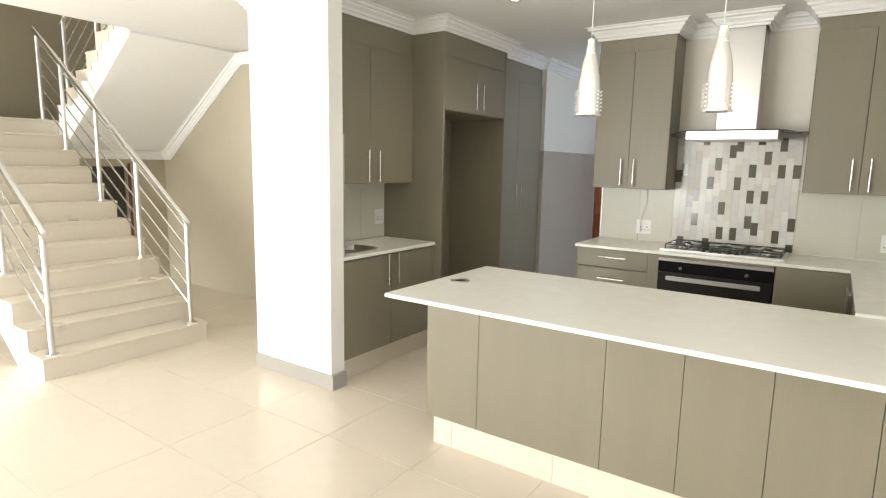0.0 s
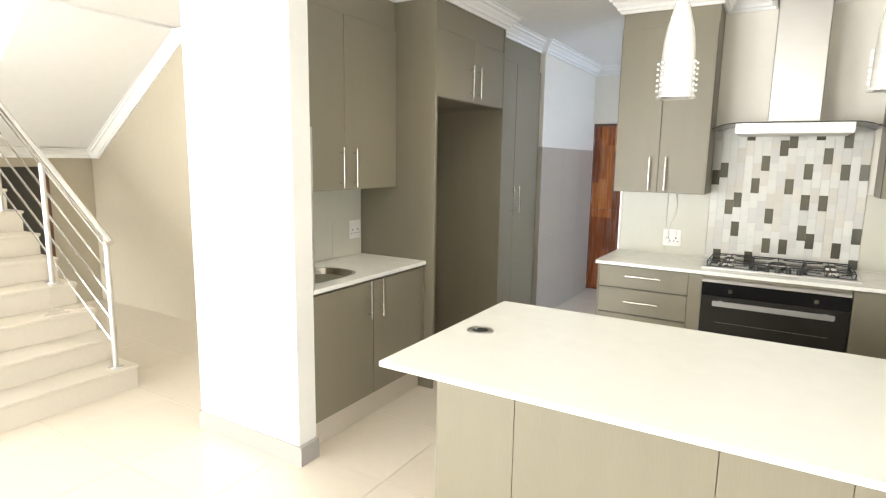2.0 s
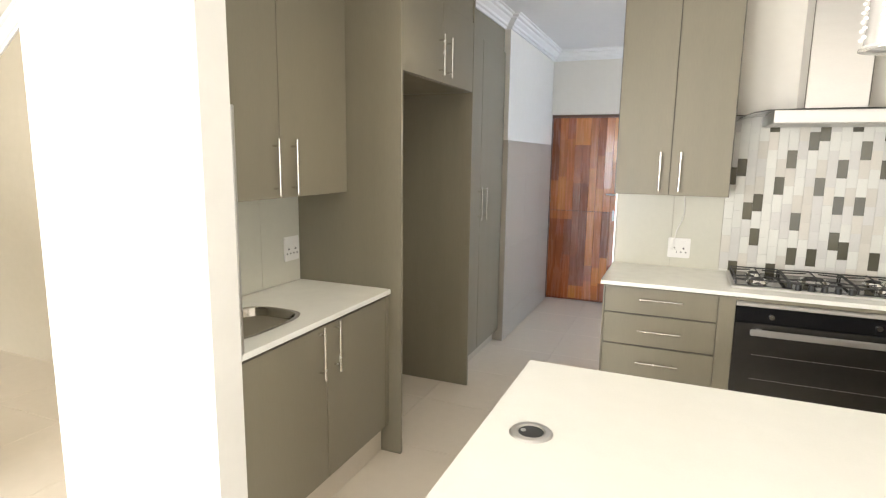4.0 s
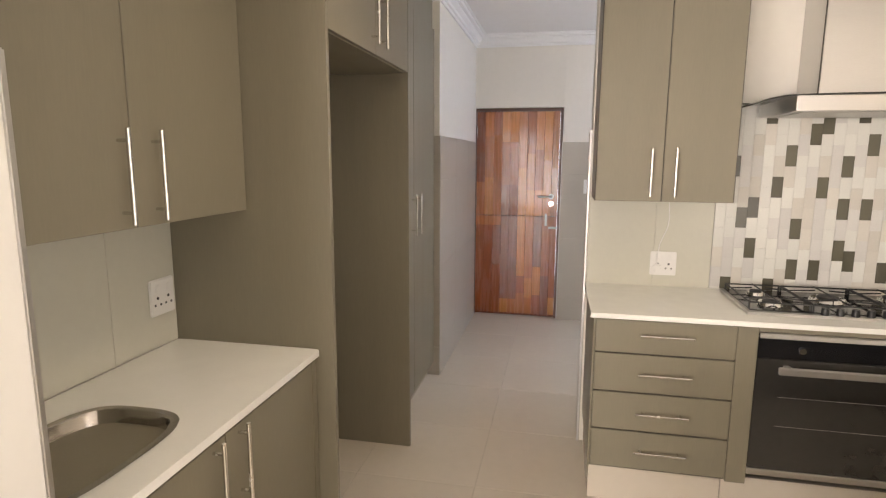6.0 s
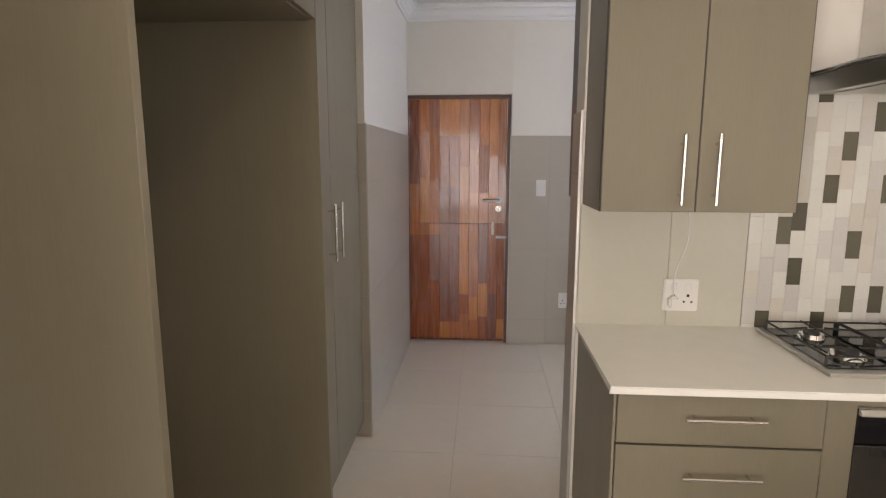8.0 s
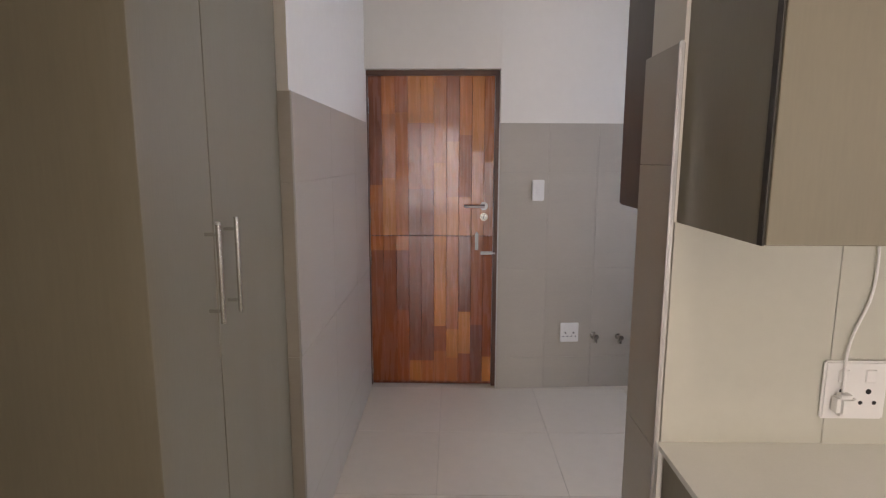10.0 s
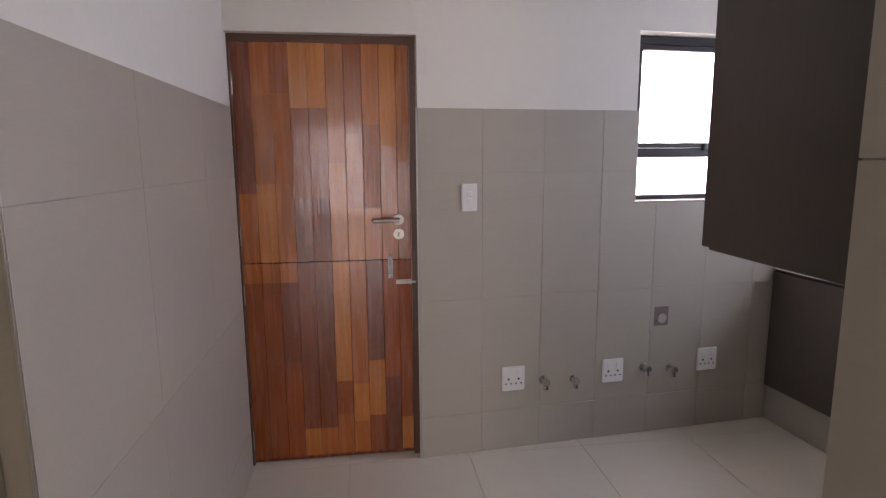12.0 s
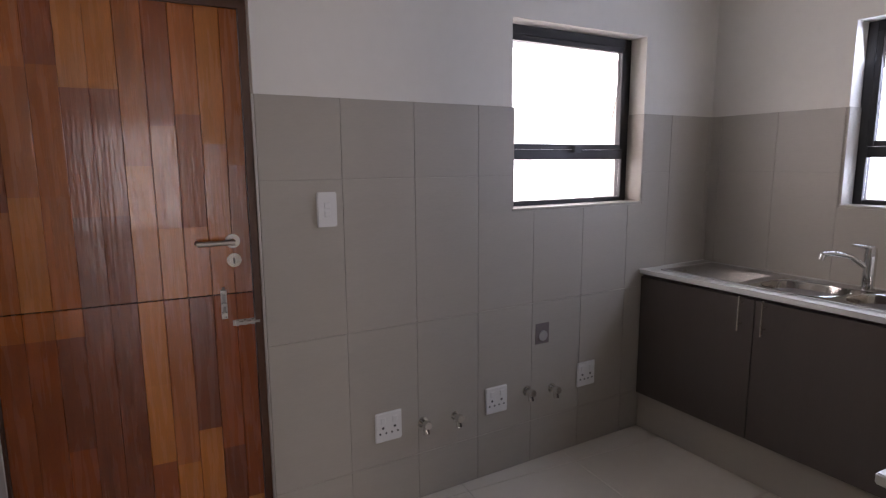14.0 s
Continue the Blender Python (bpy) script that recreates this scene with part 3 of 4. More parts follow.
d = leaf(c, "door", 0.522, 1.05, 0.162, 0.872)
bar_handle(d, 0.582, 0.762, 0.23, depth=-0.018)
leaf(c, "filler_strip", 1.05, 1.088, 0.162, 0.872)

c = thing("wall_cabinet", pose(-2.775, 3.056, 0, 0, 0, FACE_PX), "taupe laminate wall cabinet with two tall doors over the prep sink", "cabinet")
carcass(c, 1.088, 0.30, 1.40, 2.625)
d = leaf(c, "door", 0.0, 0.557, 1.40, 2.43)
bar_handle(d, 0.512, 1.535, 0.24, depth=-0.018)
d = leaf(c, "door", 0.557, 1.086, 1.40, 2.43)
bar_handle(d, 0.634, 1.535, 0.24, depth=-0.018)
part("filler_panel", block(0, 1.086, -0.004, 0, 2.433, 2.625, 0.001), TAUPE, c)

c = thing("fridge_housing", pose(-2.447, 4.146, 0, 0, 0, FACE_PX), "tall taupe laminate fridge housing with an empty bay", "cabinet")
part("side_panel", block(0, 0.022, 0, 0.628, 0, 2.625, 0.001), TAUPE, c)
part("side_panel", block(1.0205, 1.0425, 0, 0.628, 0, 2.625, 0.001), TAUPE, c)
part("back_panel", block(0.022, 1.02, 0.61, 0.625, 0, 2.0, 0.0), TAUPE, c)
part("body", block(0.0225, 1.02, 0.02, 0.609, 2.0, 2.624, 0.001), TAUPE, c)
d = part("door", block(0.024, 0.5175, 0.001, 0.019, 2.003, 2.43, 0.0012), TAUPE, c)
bar_handle(d, 0.468, 2.145, 0.22, depth=0.001)
d = part("door", block(0.5205, 1.0185, 0.001, 0.019, 2.003, 2.43, 0.0012), TAUPE, c)
bar_handle(d, 0.582, 2.145, 0.22, depth=0.001)
part("filler_panel", block(0.024, 1.0185, 0.008, 0.0195, 2.434, 2.624, 0.001), TAUPE, c)

c = thing("pantry_cabinet", pose(-2.566, 5.19, 0, 0, 0, FACE_PX), "tall taupe laminate pantry cupboard with two doors", "cabinet")
carcass(c, 1.028, 0.51, 0.10, 2.625)
plinth(c, 1.028, 0.51, 0.099, FLOOR_TILE, 0.03)
d = leaf(c, "door", 0.0, 0.468, 0.10, 2.43)
bar_handle(d, 0.420, 1.243, 0.245, depth=-0.018)
d = leaf(c, "door", 0.468, 1.026, 0.10, 2.43)
bar_handle(d, 0.532, 1.243, 0.245, depth=-0.018)
part("filler_panel", block(0, 1.026, -0.004, 0, 2.434, 2.625, 0.001), TAUPE, c)

# hob run
c = thing("drawer_unit", pose(-1.505, 4.845, 0, 0, 0, FACE_NY), "taupe laminate base unit with four drawers", "drawers")
part("body", block(-0.012, 0.575, 0.001, 0.59, 0.19, 0.9015, 0.001), TAUPE, c)
plinth(c, 0.575, 0.59, 0.189, FLOOR_TILE)
part("edge_strip", block(-0.012, -0.003, -0.018, 0.0005, 0.19, 0.900, 0.001), TAUPE, c)
for z0, z1, zh in ((0.746, 0.893, 0.834), (0.567, 0.739, 0.657), (0.387, 0.560, 0.475), (0.205, 0.380, 0.295)):
    d = leaf(c, "drawer", 0.0, 0.573, z0, z1, 0.0)
    bar_handle(d, 0.293, zh, 0.22, False, depth=-0.018, r=0.005)
# dark strip behind the fronts paints the shade in the drawer gaps
part("gap_shade_strip", block(0.0, 0.573, -0.002, 0.0005, 0.195, 0.896, 0.0), TAUPE_EDGE, c)

c = thing("wall_cabinet", pose(-1.52, 5.138, 0, 0, 0, FACE_NY), "taupe laminate wall cabinet with two tall doors beside the hood", "cabinet")
carcass(c, 0.61, 0.305, 1.387, 2.625)
d = leaf(c, "door", 0.0, 0.298, 1.387, 2.50)
bar_handle(d, 0.243, 1.523, 0.22, depth=-0.018)
d = leaf(c, "door", 0.298, 0.61, 1.387, 2.50)
bar_handle(d, 0.349, 1.523, 0.22, depth=-0.018)
for u in (0.0, 0.298, 0.61):
    part("dark_edge", block(u - 0.0015, u + 0.0015, -0.014, 0.0005, 1.388, 2.499, 0), TAUPE_EDGE, c)

c = thing("wall_cabinet", pose(0.035, 5.138, 0, 0, 0, FACE_NY), "taupe laminate wall cabinet with three tall doors", "cabinet")
carcass(c, 0.96, 0.305, 1.405, 2.625)
for u0, u1, uh in ((0.0, 0.325, 0.275), (0.325, 0.645, 0.378), (0.645, 0.96, 0.7)):
    d = leaf(c, "door", u0, u1, 1.405, 2.515)
    bar_handle(d, uh, 1.54, 0.225, depth=-0.018)
for u in (0.0, 0.325, 0.645):
    part("dark_edge", block(u - 0.0015, u + 0.0015, -0.014, 0.0005, 1.406, 2.514, 0), TAUPE_EDGE, c)

c = thing("corner_cabinet", pose(-0.062, 4.845, 0, 0, 0, FACE_NY), "taupe laminate corner base cabinet beside the oven", "cabinet")
carcass(c, 0.44, 0.59, 0.19, 0.9015)
plinth(c, 0.44, 0.59, 0.189, FLOOR_TILE)
leaf(c, "door", 0.0, 0.44, 0.195, 0.893)
c = thing("base_cabinet", pose(0.398, 4.825, 0, 0, 0, FACE_NX), "taupe laminate base cabinet with two doors", "cabinet")
carcass(c, 1.38, 0.60, 0.19, 0.888)
plinth(c, 1.38, 0.60, 0.189, FLOOR_TILE)
d = leaf(c, "door", 0.0, 0.45, 0.195, 0.893)
bar_handle(d, 0.40, 0.76, 0.225, depth=-0.018)
d = leaf(c, "door", 0.45, 0.90, 0.195, 0.893)
bar_handle(d, 0.50, 0.76, 0.225, depth=-0.018)
leaf(c, "door", 0.90, 1.38, 0.195, 0.893)

c = thing("peninsula_base", pose(-1.555, 2.745, 0, 0, 0, FACE_NY), "taupe panelled breakfast bar base on a cream tiled plinth", "kitchen island")
part("body", block(0.0, 2.55, 0.019, 0.65, 0.155, 0.881, 0.001), TAUPE, c)
for u0, u1 in ((0.0, 0.333), (0.333, 1.005), (1.005, 1.340), (1.340, 1.669), (1.669, 2.01), (2.01, 2.55)):
    part("panel", block(u0 + 0.0012, u1 - 0.0012, 0, 0.0185, 0.155, 0.881, 0.001), TAUPE, c)
for u0, u1 in ((0.05, 0.172), (0.174, 0.772), (0.774, 1.372), (1.374, 1.972), (1.974, 2.545)):
    part("plinth_tile", block(u0, u1, 0.008, 0.03, 0, 0.153, 0.001), FLOOR_TILE, c)
part("plinth_end", block(0.05, 0.07, 0.031, 0.63, 0, 0.153, 0.001), FLOOR_TILE, c)


# worktops
def bevelled(bm, offset=0.004):
    bmesh.ops.dissolve_limit(bm, angle_limit=0.01, verts=bm.verts[:], edges=bm.edges[:])
    sharp = [e for e in bm.edges if len(e.link_faces) == 2 and e.calc_face_angle() > 0.5]
    bmesh.ops.bevel(bm, geom=sharp, offset=offset, segments=2, affect="EDGES")
    return bm


bm = grid_solid([-1.531, 0.365, 0.998], [3.438, 4.812, 5.434], [(-1.531, 0.365, 3.438, 4.812)], lambda u, v, d: (u, v, (0.903, 0.921)[d]))
single("worktop", bevelled(bm, 0.003), QUARTZ, "white quartz worktop round the hob and kitchen corner", "worktop")
single("worktop", block(-1.591, 0.998, 2.42, 3.435, 0.889, 0.909, 0.003, 2), QUARTZ, "long white quartz worktop on the peninsula", "worktop")
SINK_L = (-2.93, -2.605, 3.12, 3.585)


# scullery units
CX = 0.312
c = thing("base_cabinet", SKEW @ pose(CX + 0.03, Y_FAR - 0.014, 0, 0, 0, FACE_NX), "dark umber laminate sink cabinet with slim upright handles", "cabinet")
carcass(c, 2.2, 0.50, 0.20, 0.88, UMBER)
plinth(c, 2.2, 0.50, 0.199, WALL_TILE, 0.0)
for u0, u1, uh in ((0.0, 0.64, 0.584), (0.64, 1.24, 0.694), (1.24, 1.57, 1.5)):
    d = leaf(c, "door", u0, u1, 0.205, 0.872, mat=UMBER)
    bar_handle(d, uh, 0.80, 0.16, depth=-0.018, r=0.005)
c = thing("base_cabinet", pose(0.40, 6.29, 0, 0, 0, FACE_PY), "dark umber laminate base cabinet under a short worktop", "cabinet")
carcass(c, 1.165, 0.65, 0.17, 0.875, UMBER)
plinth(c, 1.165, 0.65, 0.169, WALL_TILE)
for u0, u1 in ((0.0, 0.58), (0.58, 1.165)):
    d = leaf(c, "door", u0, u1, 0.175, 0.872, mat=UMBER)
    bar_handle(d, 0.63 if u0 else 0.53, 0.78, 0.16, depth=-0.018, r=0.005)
single("worktop", block(-0.785, 0.98, 5.637, 6.322, 0.881, 0.905, 0.003, 2), QUARTZ, "short white quartz worktop in the scullery", "worktop")
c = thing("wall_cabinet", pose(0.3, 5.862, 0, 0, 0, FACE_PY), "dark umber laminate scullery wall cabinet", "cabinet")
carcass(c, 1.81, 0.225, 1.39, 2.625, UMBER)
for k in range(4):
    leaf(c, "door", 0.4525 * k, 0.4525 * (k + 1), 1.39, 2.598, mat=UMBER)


# ---- sinks and taps ----
def rounded(a, b, n, seg):
    out = []
    corner = math.atan2(b, a)
    angles = []
    for q in (0, 1, 2, 3):
        lo = [(-corner), corner, math.pi - corner, math.pi + corner][q]
        hi = [corner, math.pi - corner, math.pi + corner, 2 * math.pi - corner][q]
        angles += [lo + (hi - lo) * k / seg for k in range(seg)]
    for t in angles:
        c, s = math.cos(t), math.sin(t)
        if n is None:
            r = min(a / abs(c) if abs(c) > 1e-6 else 9, b / abs(s) if abs(s) > 1e-6 else 9)
        else:
            r = (abs(c / a) ** n + abs(s / b) ** n) ** (-1 / n)
        out.append((r * c, r * s))
    return out


def bowl(bm, x0, x1, y0, y1, rim, depth, z=0.0, n=6.0, edge=None):
    cx, cy, a, b = (x0 + x1) / 2, (y0 + y1) / 2, (x1 - x0) / 2, (y1 - y0) / 2
    loops = [(a, b, edge, 0.0), (a - rim, b - rim, n, 0.0), (a - rim - 0.004, b - rim - 0.004, n, -0.006), (a - rim - 0.012, b - rim - 0.012, n, -depth * 0.65), (a - rim - 0.018, b - rim - 0.018, n, -depth * 0.82), (a - rim - 0.034, b - rim - 0.034, n, -depth * 0.94), (a - rim - 0.062, b - rim - 0.062, n, -depth * 0.985), (0.05, 0.05, 2, -depth), (0.02, 0.02, 2, -depth - 0.004)]
    rings = []
    for aa, bb, nn, h in loops:
        rings.append([bm.verts.new((cx + p, cy + q, z + h)) for p, q in rounded(aa, bb, nn, 12)])
    for r0, r1 in zip(rings, rings[1:]):
        k = len(r0)
        for i in range(k):
            bm.faces.new((r0[i], r0[(i + 1) % k], r1[(i + 1) % k], r1[i]))
    bm.faces.new(rings[-1])
    return bm


bm = bmesh.new()
pcx, pcy = (SINK_L[0] + SINK_L[1]) / 2, (SINK_L[2] + SINK_L[3]) / 2
corners = [(-2.502, 3.056), (-2.502, 4.143), (-3.069, 4.143), (-3.069, 3.056)]
hole = rounded(0.156, 0.226, 3.4, 12)
rows = []
for z in (0.886, 0.91):
    inner = [bm.verts.new((pcx + p, pcy + q, z)) for p, q in hole]
    outer = []
    for i in range(48):
        p, q, f = corners[i // 12], corners[(i // 12 + 1) % 4], i % 12 / 12
        outer.append(bm.verts.new((p[0] + (q[0] - p[0]) * f, p[1] + (q[1] - p[1]) * f, z)))
    rows.append((inner, outer))
(i0, o0), (i1, o1) = rows
for k in range(48):
    n1 = (k + 1) % 48
    bm.faces.new((i0[k], o0[k], o0[n1], i0[n1]))
    bm.faces.new((i1[k], i1[n1], o1[n1], o1[k]))
    bm.faces.new((o0[k], o1[k], o1[n1], o0[n1]))
    bm.faces.new((i0[k], i0[n1], i1[n1], i1[k]))
rim_edges = [bm.edges.get((o1[k], o1[(k + 1) % 48])) for k in range(48)] + [bm.edges.get((o0[12 * k], o1[12 * k])) for k in range(4)]
bmesh.ops.bevel(bm, geom=rim_edges, offset=0.003, segments=2, affect="EDGES")
single("worktop", bm, QUARTZ, "short white quartz worktop with a sink cutout", "worktop")
c = thing("prep_sink", pose((SINK_L[0] + SINK_L[1]) / 2, (SINK_L[2] + SINK_L[3]) / 2, 0.9125), "small stainless steel prep sink with rounded corners", "sink")
a, b2 = (SINK_L[1] - SINK_L[0]) / 2, (SINK_L[3] - SINK_L[2]) / 2
SINK_STEEL = material("polished_sink_steel", (0.46, 0.43, 0.39), 0.15, 1.0, vary=0.08, scale=6, stretch=(1, 1, 5))
part("bowl", bowl(bmesh.new(), -a - 0.010, a + 0.010, -b2 - 0.010, b2 + 0.010, 0.019, 0.19, 0, 3.4, 3.4), SINK_STEEL, c, "", True)
part("waste", rod(bmesh.new(), (0, 0, -0.199), (0, 0, -0.189), 0.04, 24), CHROME, c, "chrome waste", True)

c = thing("kitchen_sink", SKEW @ pose(0.575, 7.13, 0.916), "stainless steel double bowl sink with a ribbed drainer", "sink")
bm = bmesh.new()
part("bowl", bowl(bmesh.new(), -0.195, 0.135, -0.16, 0.20, 0.012, 0.16, 0, 2.7), SINK_STEEL, c, "", True)
part("bowl", bowl(bmesh.new(), -0.195, 0.135, -0.52, -0.16, 0.012, 0.16, 0, 2.7), SINK_STEEL, c, "", True)
for x0, x1, y0, y1 in ((-0.195, 0.135, 0.20, 0.65), (0.135, 0.215, -0.52, 0.65)):
    v = [bm.verts.new(p) for p in ((x0, y0, 0), (x1, y0, 0), (x1, y1, 0), (x0, y1, 0))]
    bm.faces.new(v)
part("drainer", bm, material("brushed_drainer_steel", (0.40, 0.37, 0.34), 0.3, 1.0, vary=0.06, scale=6), c, "", True)
for y0, y1 in ((-0.16, 0.20), (-0.52, -0.16)):
    bm = bmesh.new()
    loop = [Vector((-0.03 + p, (y0 + y1) / 2 + q, 0.001)) for p, q in rounded(0.153, 0.168, 2.7, 12)]
    for p, q in zip(loop, loop[1:] + loop[:1]):
        rod(bm, p, q, 0.0028, 6)
    part("bowl_lip", bm, CHROME, c, "bright rolled bowl edge", True)
bm = bmesh.new()
for k in range(11):
    x = -0.15 + k * 0.026
    rod(bm, (x, 0.25, -0.0005), (x, 0.62, -0.0005), 0.0018, 8)
part("drainer_ribs", bm, SINK_STEEL, c, "", True)
bm = bmesh.new()
for x0, x1, y0, y1 in ((-0.205, -0.195, -0.53, 0.66), (0.215, 0.225, -0.53, 0.66), (-0.195, 0.215, 0.65, 0.66), (-0.195, 0.215, -0.53, -0.52)):
    box(bm, x0, x1, y0, y1, -0.004, 0.003)
part("rim", bm, STEEL, c)
bm = grid_solid([CX, X_R - 0.012], [5.64, Y_FAR - 0.013], [(0.39, 0.70, 6.625, 7.315)], lambda u, v, d: (u, v, (0.886, 0.91)[d]))
single("worktop", bevelled(bm, 0.003), QUARTZ, "white quartz worktop round the scullery sink", "worktop", SKEW)

c = thing("mixer_tap", SKEW @ pose(0.752, 6.99, 0.9175), "chrome single-lever kitchen mixer tap", "tap")
bm = rod(bmesh.new(), (0, 0, -0.006), (0, 0, 0.006), 0.028, 24)
rod(bm, (0, 0, 0.006), (0, 0, 0.15), 0.025, 24)
part("body", bm, CHROME, c, "", True)
bm = bmesh.new()
pts = [(-0.015, 0.01, 0.10), (-0.06, 0.05, 0.145), (-0.12, 0.09, 0.160), (-0.155, 0.12, 0.155), (-0.16, 0.124, 0.130)]
for p, q in zip(pts, pts[1:]):
    rod(bm, p, q, 0.0125, 14)
part("spout", bm, CHROME, c, "", True)
bm = rod(bmesh.new(), (0, 0, 0.15), (0, 0, 0.185), 0.025, 24, 0.022)
rod(bm, (0.005, -0.005, 0.186), (-0.07, 0.045, 0.200), 0.010, 12, 0.006)
part("lever", bm, CHROME, c, "", True)

# ---- oven, hob, hood ----
c = thing("built_in_oven", pose(-0.848, 4.845, 0), "black glass built-in oven with steel trims and bar handle", "oven")
W = 0.78
part("side_filler", block(-0.082, -0.001, -0.018, 0.5, 0.19, 0.894, 0.001), TAUPE, c, "taupe filler strip")
part("top_rail", block(0, W, -0.016, 0.3, 0.8775, 0.9015, 0.001), TAUPE, c, "taupe rail above the oven")
part("plinth", block(-0.08, W, 0.04, 0.06, 0, 0.189, 0.001), FLOOR_TILE, c)
bm = bmesh.new()
box(bm, 0.004, W - 0.004, 0.005, 0.5, 0.236, 0.255)
box(bm, 0.004, W - 0.004, 0.005, 0.5, 0.76, 0.873)
box(bm, 0.004, 0.05, 0.005, 0.5, 0.255, 0.76)
box(bm, W - 0.05, W - 0.004, 0.005, 0.5, 0.255, 0.76)
box(bm, 0.05, W - 0.05, 0.46, 0.5, 0.255, 0.76)
part("cavity", bm, material("oven_enamel", (0.05, 0.05, 0.05), 0.4, vary=0.1), c)
part("control_panel", block(0, W, -0.022, 0.004, 0.768, 0.872, 0.002), BLACK_GLASS, c, "black glass control panel")
part("top_trim", block(0, W, -0.026, 0.0, 0.873, 0.8765, 0.0008), STEEL, c)
bm = bmesh.new()
prof = [(-0.0225, 0.8725), (-0.0225, 0.856), (-0.038, 0.856), (-0.039, 0.859), (-0.028, 0.8725)]
ends = [[bm.verts.new((u, v, z)) for v, z in prof] for u in (0.0, W)]
for k in range(5):
    bm.faces.new((ends[0][k], ends[0][(k + 1) % 5], ends[1][(k + 1) % 5], ends[1][k]))
bm.faces.new(ends[0])
bm.faces.new(ends[1])
part("top_trim_lip", bm, ALU, c, "sloping brushed steel trim")
OVEN_PANE = material("smoked_oven_glass", (0.034, 0.032, 0.029), 0.08, vary=0.1, scale=2, rough_vary=0.02, coat=1.0)
p = part("door_glass", block(0, W, -0.022, 0.003, 0.270, 0.763, 0.002), OVEN_PANE, c, "smoked black oven door glass")
part("bottom_trim", block(0, W, -0.024, 0.0, 0.240, 0.268, 0.002), STEEL, c, "brushed steel trim")
for z in (0.60, 0.47):
    bm = rod(bmesh.new(), (0.09, -0.0221, z), (W - 0.09, -0.0221, z), 0.0009, 6)
    part("rack_line", bm, material("oven_rack", (0.35, 0.33, 0.3), 0.4), c)
h = bmesh.new()
box(h, 0.07, W - 0.07, -0.068, -0.056, 0.712, 0.745)
bmesh.ops.bevel(h, geom=h.edges[:], offset=0.004, segments=2, affect="EDGES")
for u in (0.10, W - 0.125):
    box(h, u, u + 0.025, -0.057, -0.022, 0.717, 0.740)
part("door_handle", h, ALU, c, "brushed steel bar handle")
for u in (0.165, 0.615):
    k = rod(bmesh.new(), (u, -0.022, 0.808), (u, -0.034, 0.808), 0.015, 20, 0.013)
    part("knob", k, CHROME, c, "chrome control knob", True)

c = thing("gas_hob", pose(-0.445, 5.16, 0.921), "five burner stainless gas hob with black iron grates", "hob")
bm = bmesh.new()
box(bm, -0.428, 0.428, -0.235, 0.235, 0.001, 0.012)
bmesh.ops.bevel(bm, geom=bm.edges[:], offset=0.005, segments=2, affect="EDGES")
part("hob_plate", bm, STEEL, c, "stainless steel plate", True)
part("hob_well", block(-0.405, 0.405, -0.19, 0.215, 0.0125, 0.015, 0.001), BLACK_GLASS, c, "dark glass hob surface")
for x, y, r in ((-0.29, -0.085, 0.040), (-0.29, 0.115, 0.032), (0.0, 0.05, 0.058), (0.29, -0.085, 0.032), (0.29, 0.115, 0.040)):
    k = rod(bmesh.new(), (x, y, 0.0155), (x, y, 0.030), r * 1.35, 28, r * 1.18)
    bn = part("burner", k, CHROME, c, "steel burner ring", True)
    part("burner_cap", rod(bmesh.new(), (x, y, 0.0302), (x, y, 0.037), r * 0.82, 28, r * 0.74), IRON, bn, "black burner cap", True)
for x0, x1 in ((-0.40, -0.155), (-0.145, 0.145), (0.155, 0.40)):
    bm = bmesh.new()
    ya, yb = -0.165, 0.21
    for p, q in (((x0, ya), (x1, ya)), ((x1, ya), (x1, yb)), ((x1, yb), (x0, yb)), ((x0, yb), (x0, ya))):
        rod(bm, (*p, 0.042), (*q, 0.042), 0.0036, 6)
    mx = (x0 + x1) / 2
    rod(bm, (mx, ya, 0.046), (mx, yb, 0.046), 0.0036, 6)
    for yy in (-0.085, 0.115):
        rod(bm, (x0, yy, 0.042), (mx - 0.03, yy, 0.048), 0.0036, 6)
        rod(bm, (x1, yy, 0.042), (mx + 0.03, yy, 0.048), 0.0036, 6)
    for p in ((x0, ya), (x1, ya), (x1, yb), (x0, yb)):
        rod(bm, (*p, 0.0155), (*p, 0.044), 0.0045, 6)
    part("grate", bm, IRON, c, "black cast iron pan support")
for k in range(5):
    x = -0.115 + k * 0.058
    bm = rod(bmesh.new(), (x, -0.208, 0.0122), (x, -0.208, 0.042), 0.016, 20, 0.014)
    part("knob", bm, BLACK, c, "black gas knob", True)

c = thing("cooker_hood", pose(-0.445, 5.44, 1.797), "stainless steel chimney cooker hood with a flared canopy", "cooker hood")
part("canopy", block(-0.305, 0.305, -0.485, -0.02, -0.015, 0.046, 0.003, 2), STEEL, c, "brushed steel canopy box")
bm = bmesh.new()
pl = []
for k in range(17):
    u = -0.445 + 0.89 * k / 16
    drop = 0.030 * max(0.0, (abs(u) - 0.31) / 0.135) ** 2
    front = -0.50 + 0.10 * (u / 0.445) ** 2
    pl.append([bm.verts.new((u, y, 0.0475 - drop + dz)) for y, dz in ((-0.002, 0), (front, 0), (front, 0.007), (-0.002, 0.007))])
for a_, b_ in zip(pl, pl[1:]):
    for k in range(4):
        bm.faces.new((a_[k], a_[(k + 1) % 4], b_[(k + 1) % 4], b_[k]))
bm.faces.new(pl[0])
bm.faces.new(pl[-1])
part("glass_plate", bm, SMOKE, c, "curved smoky glass plate", True)
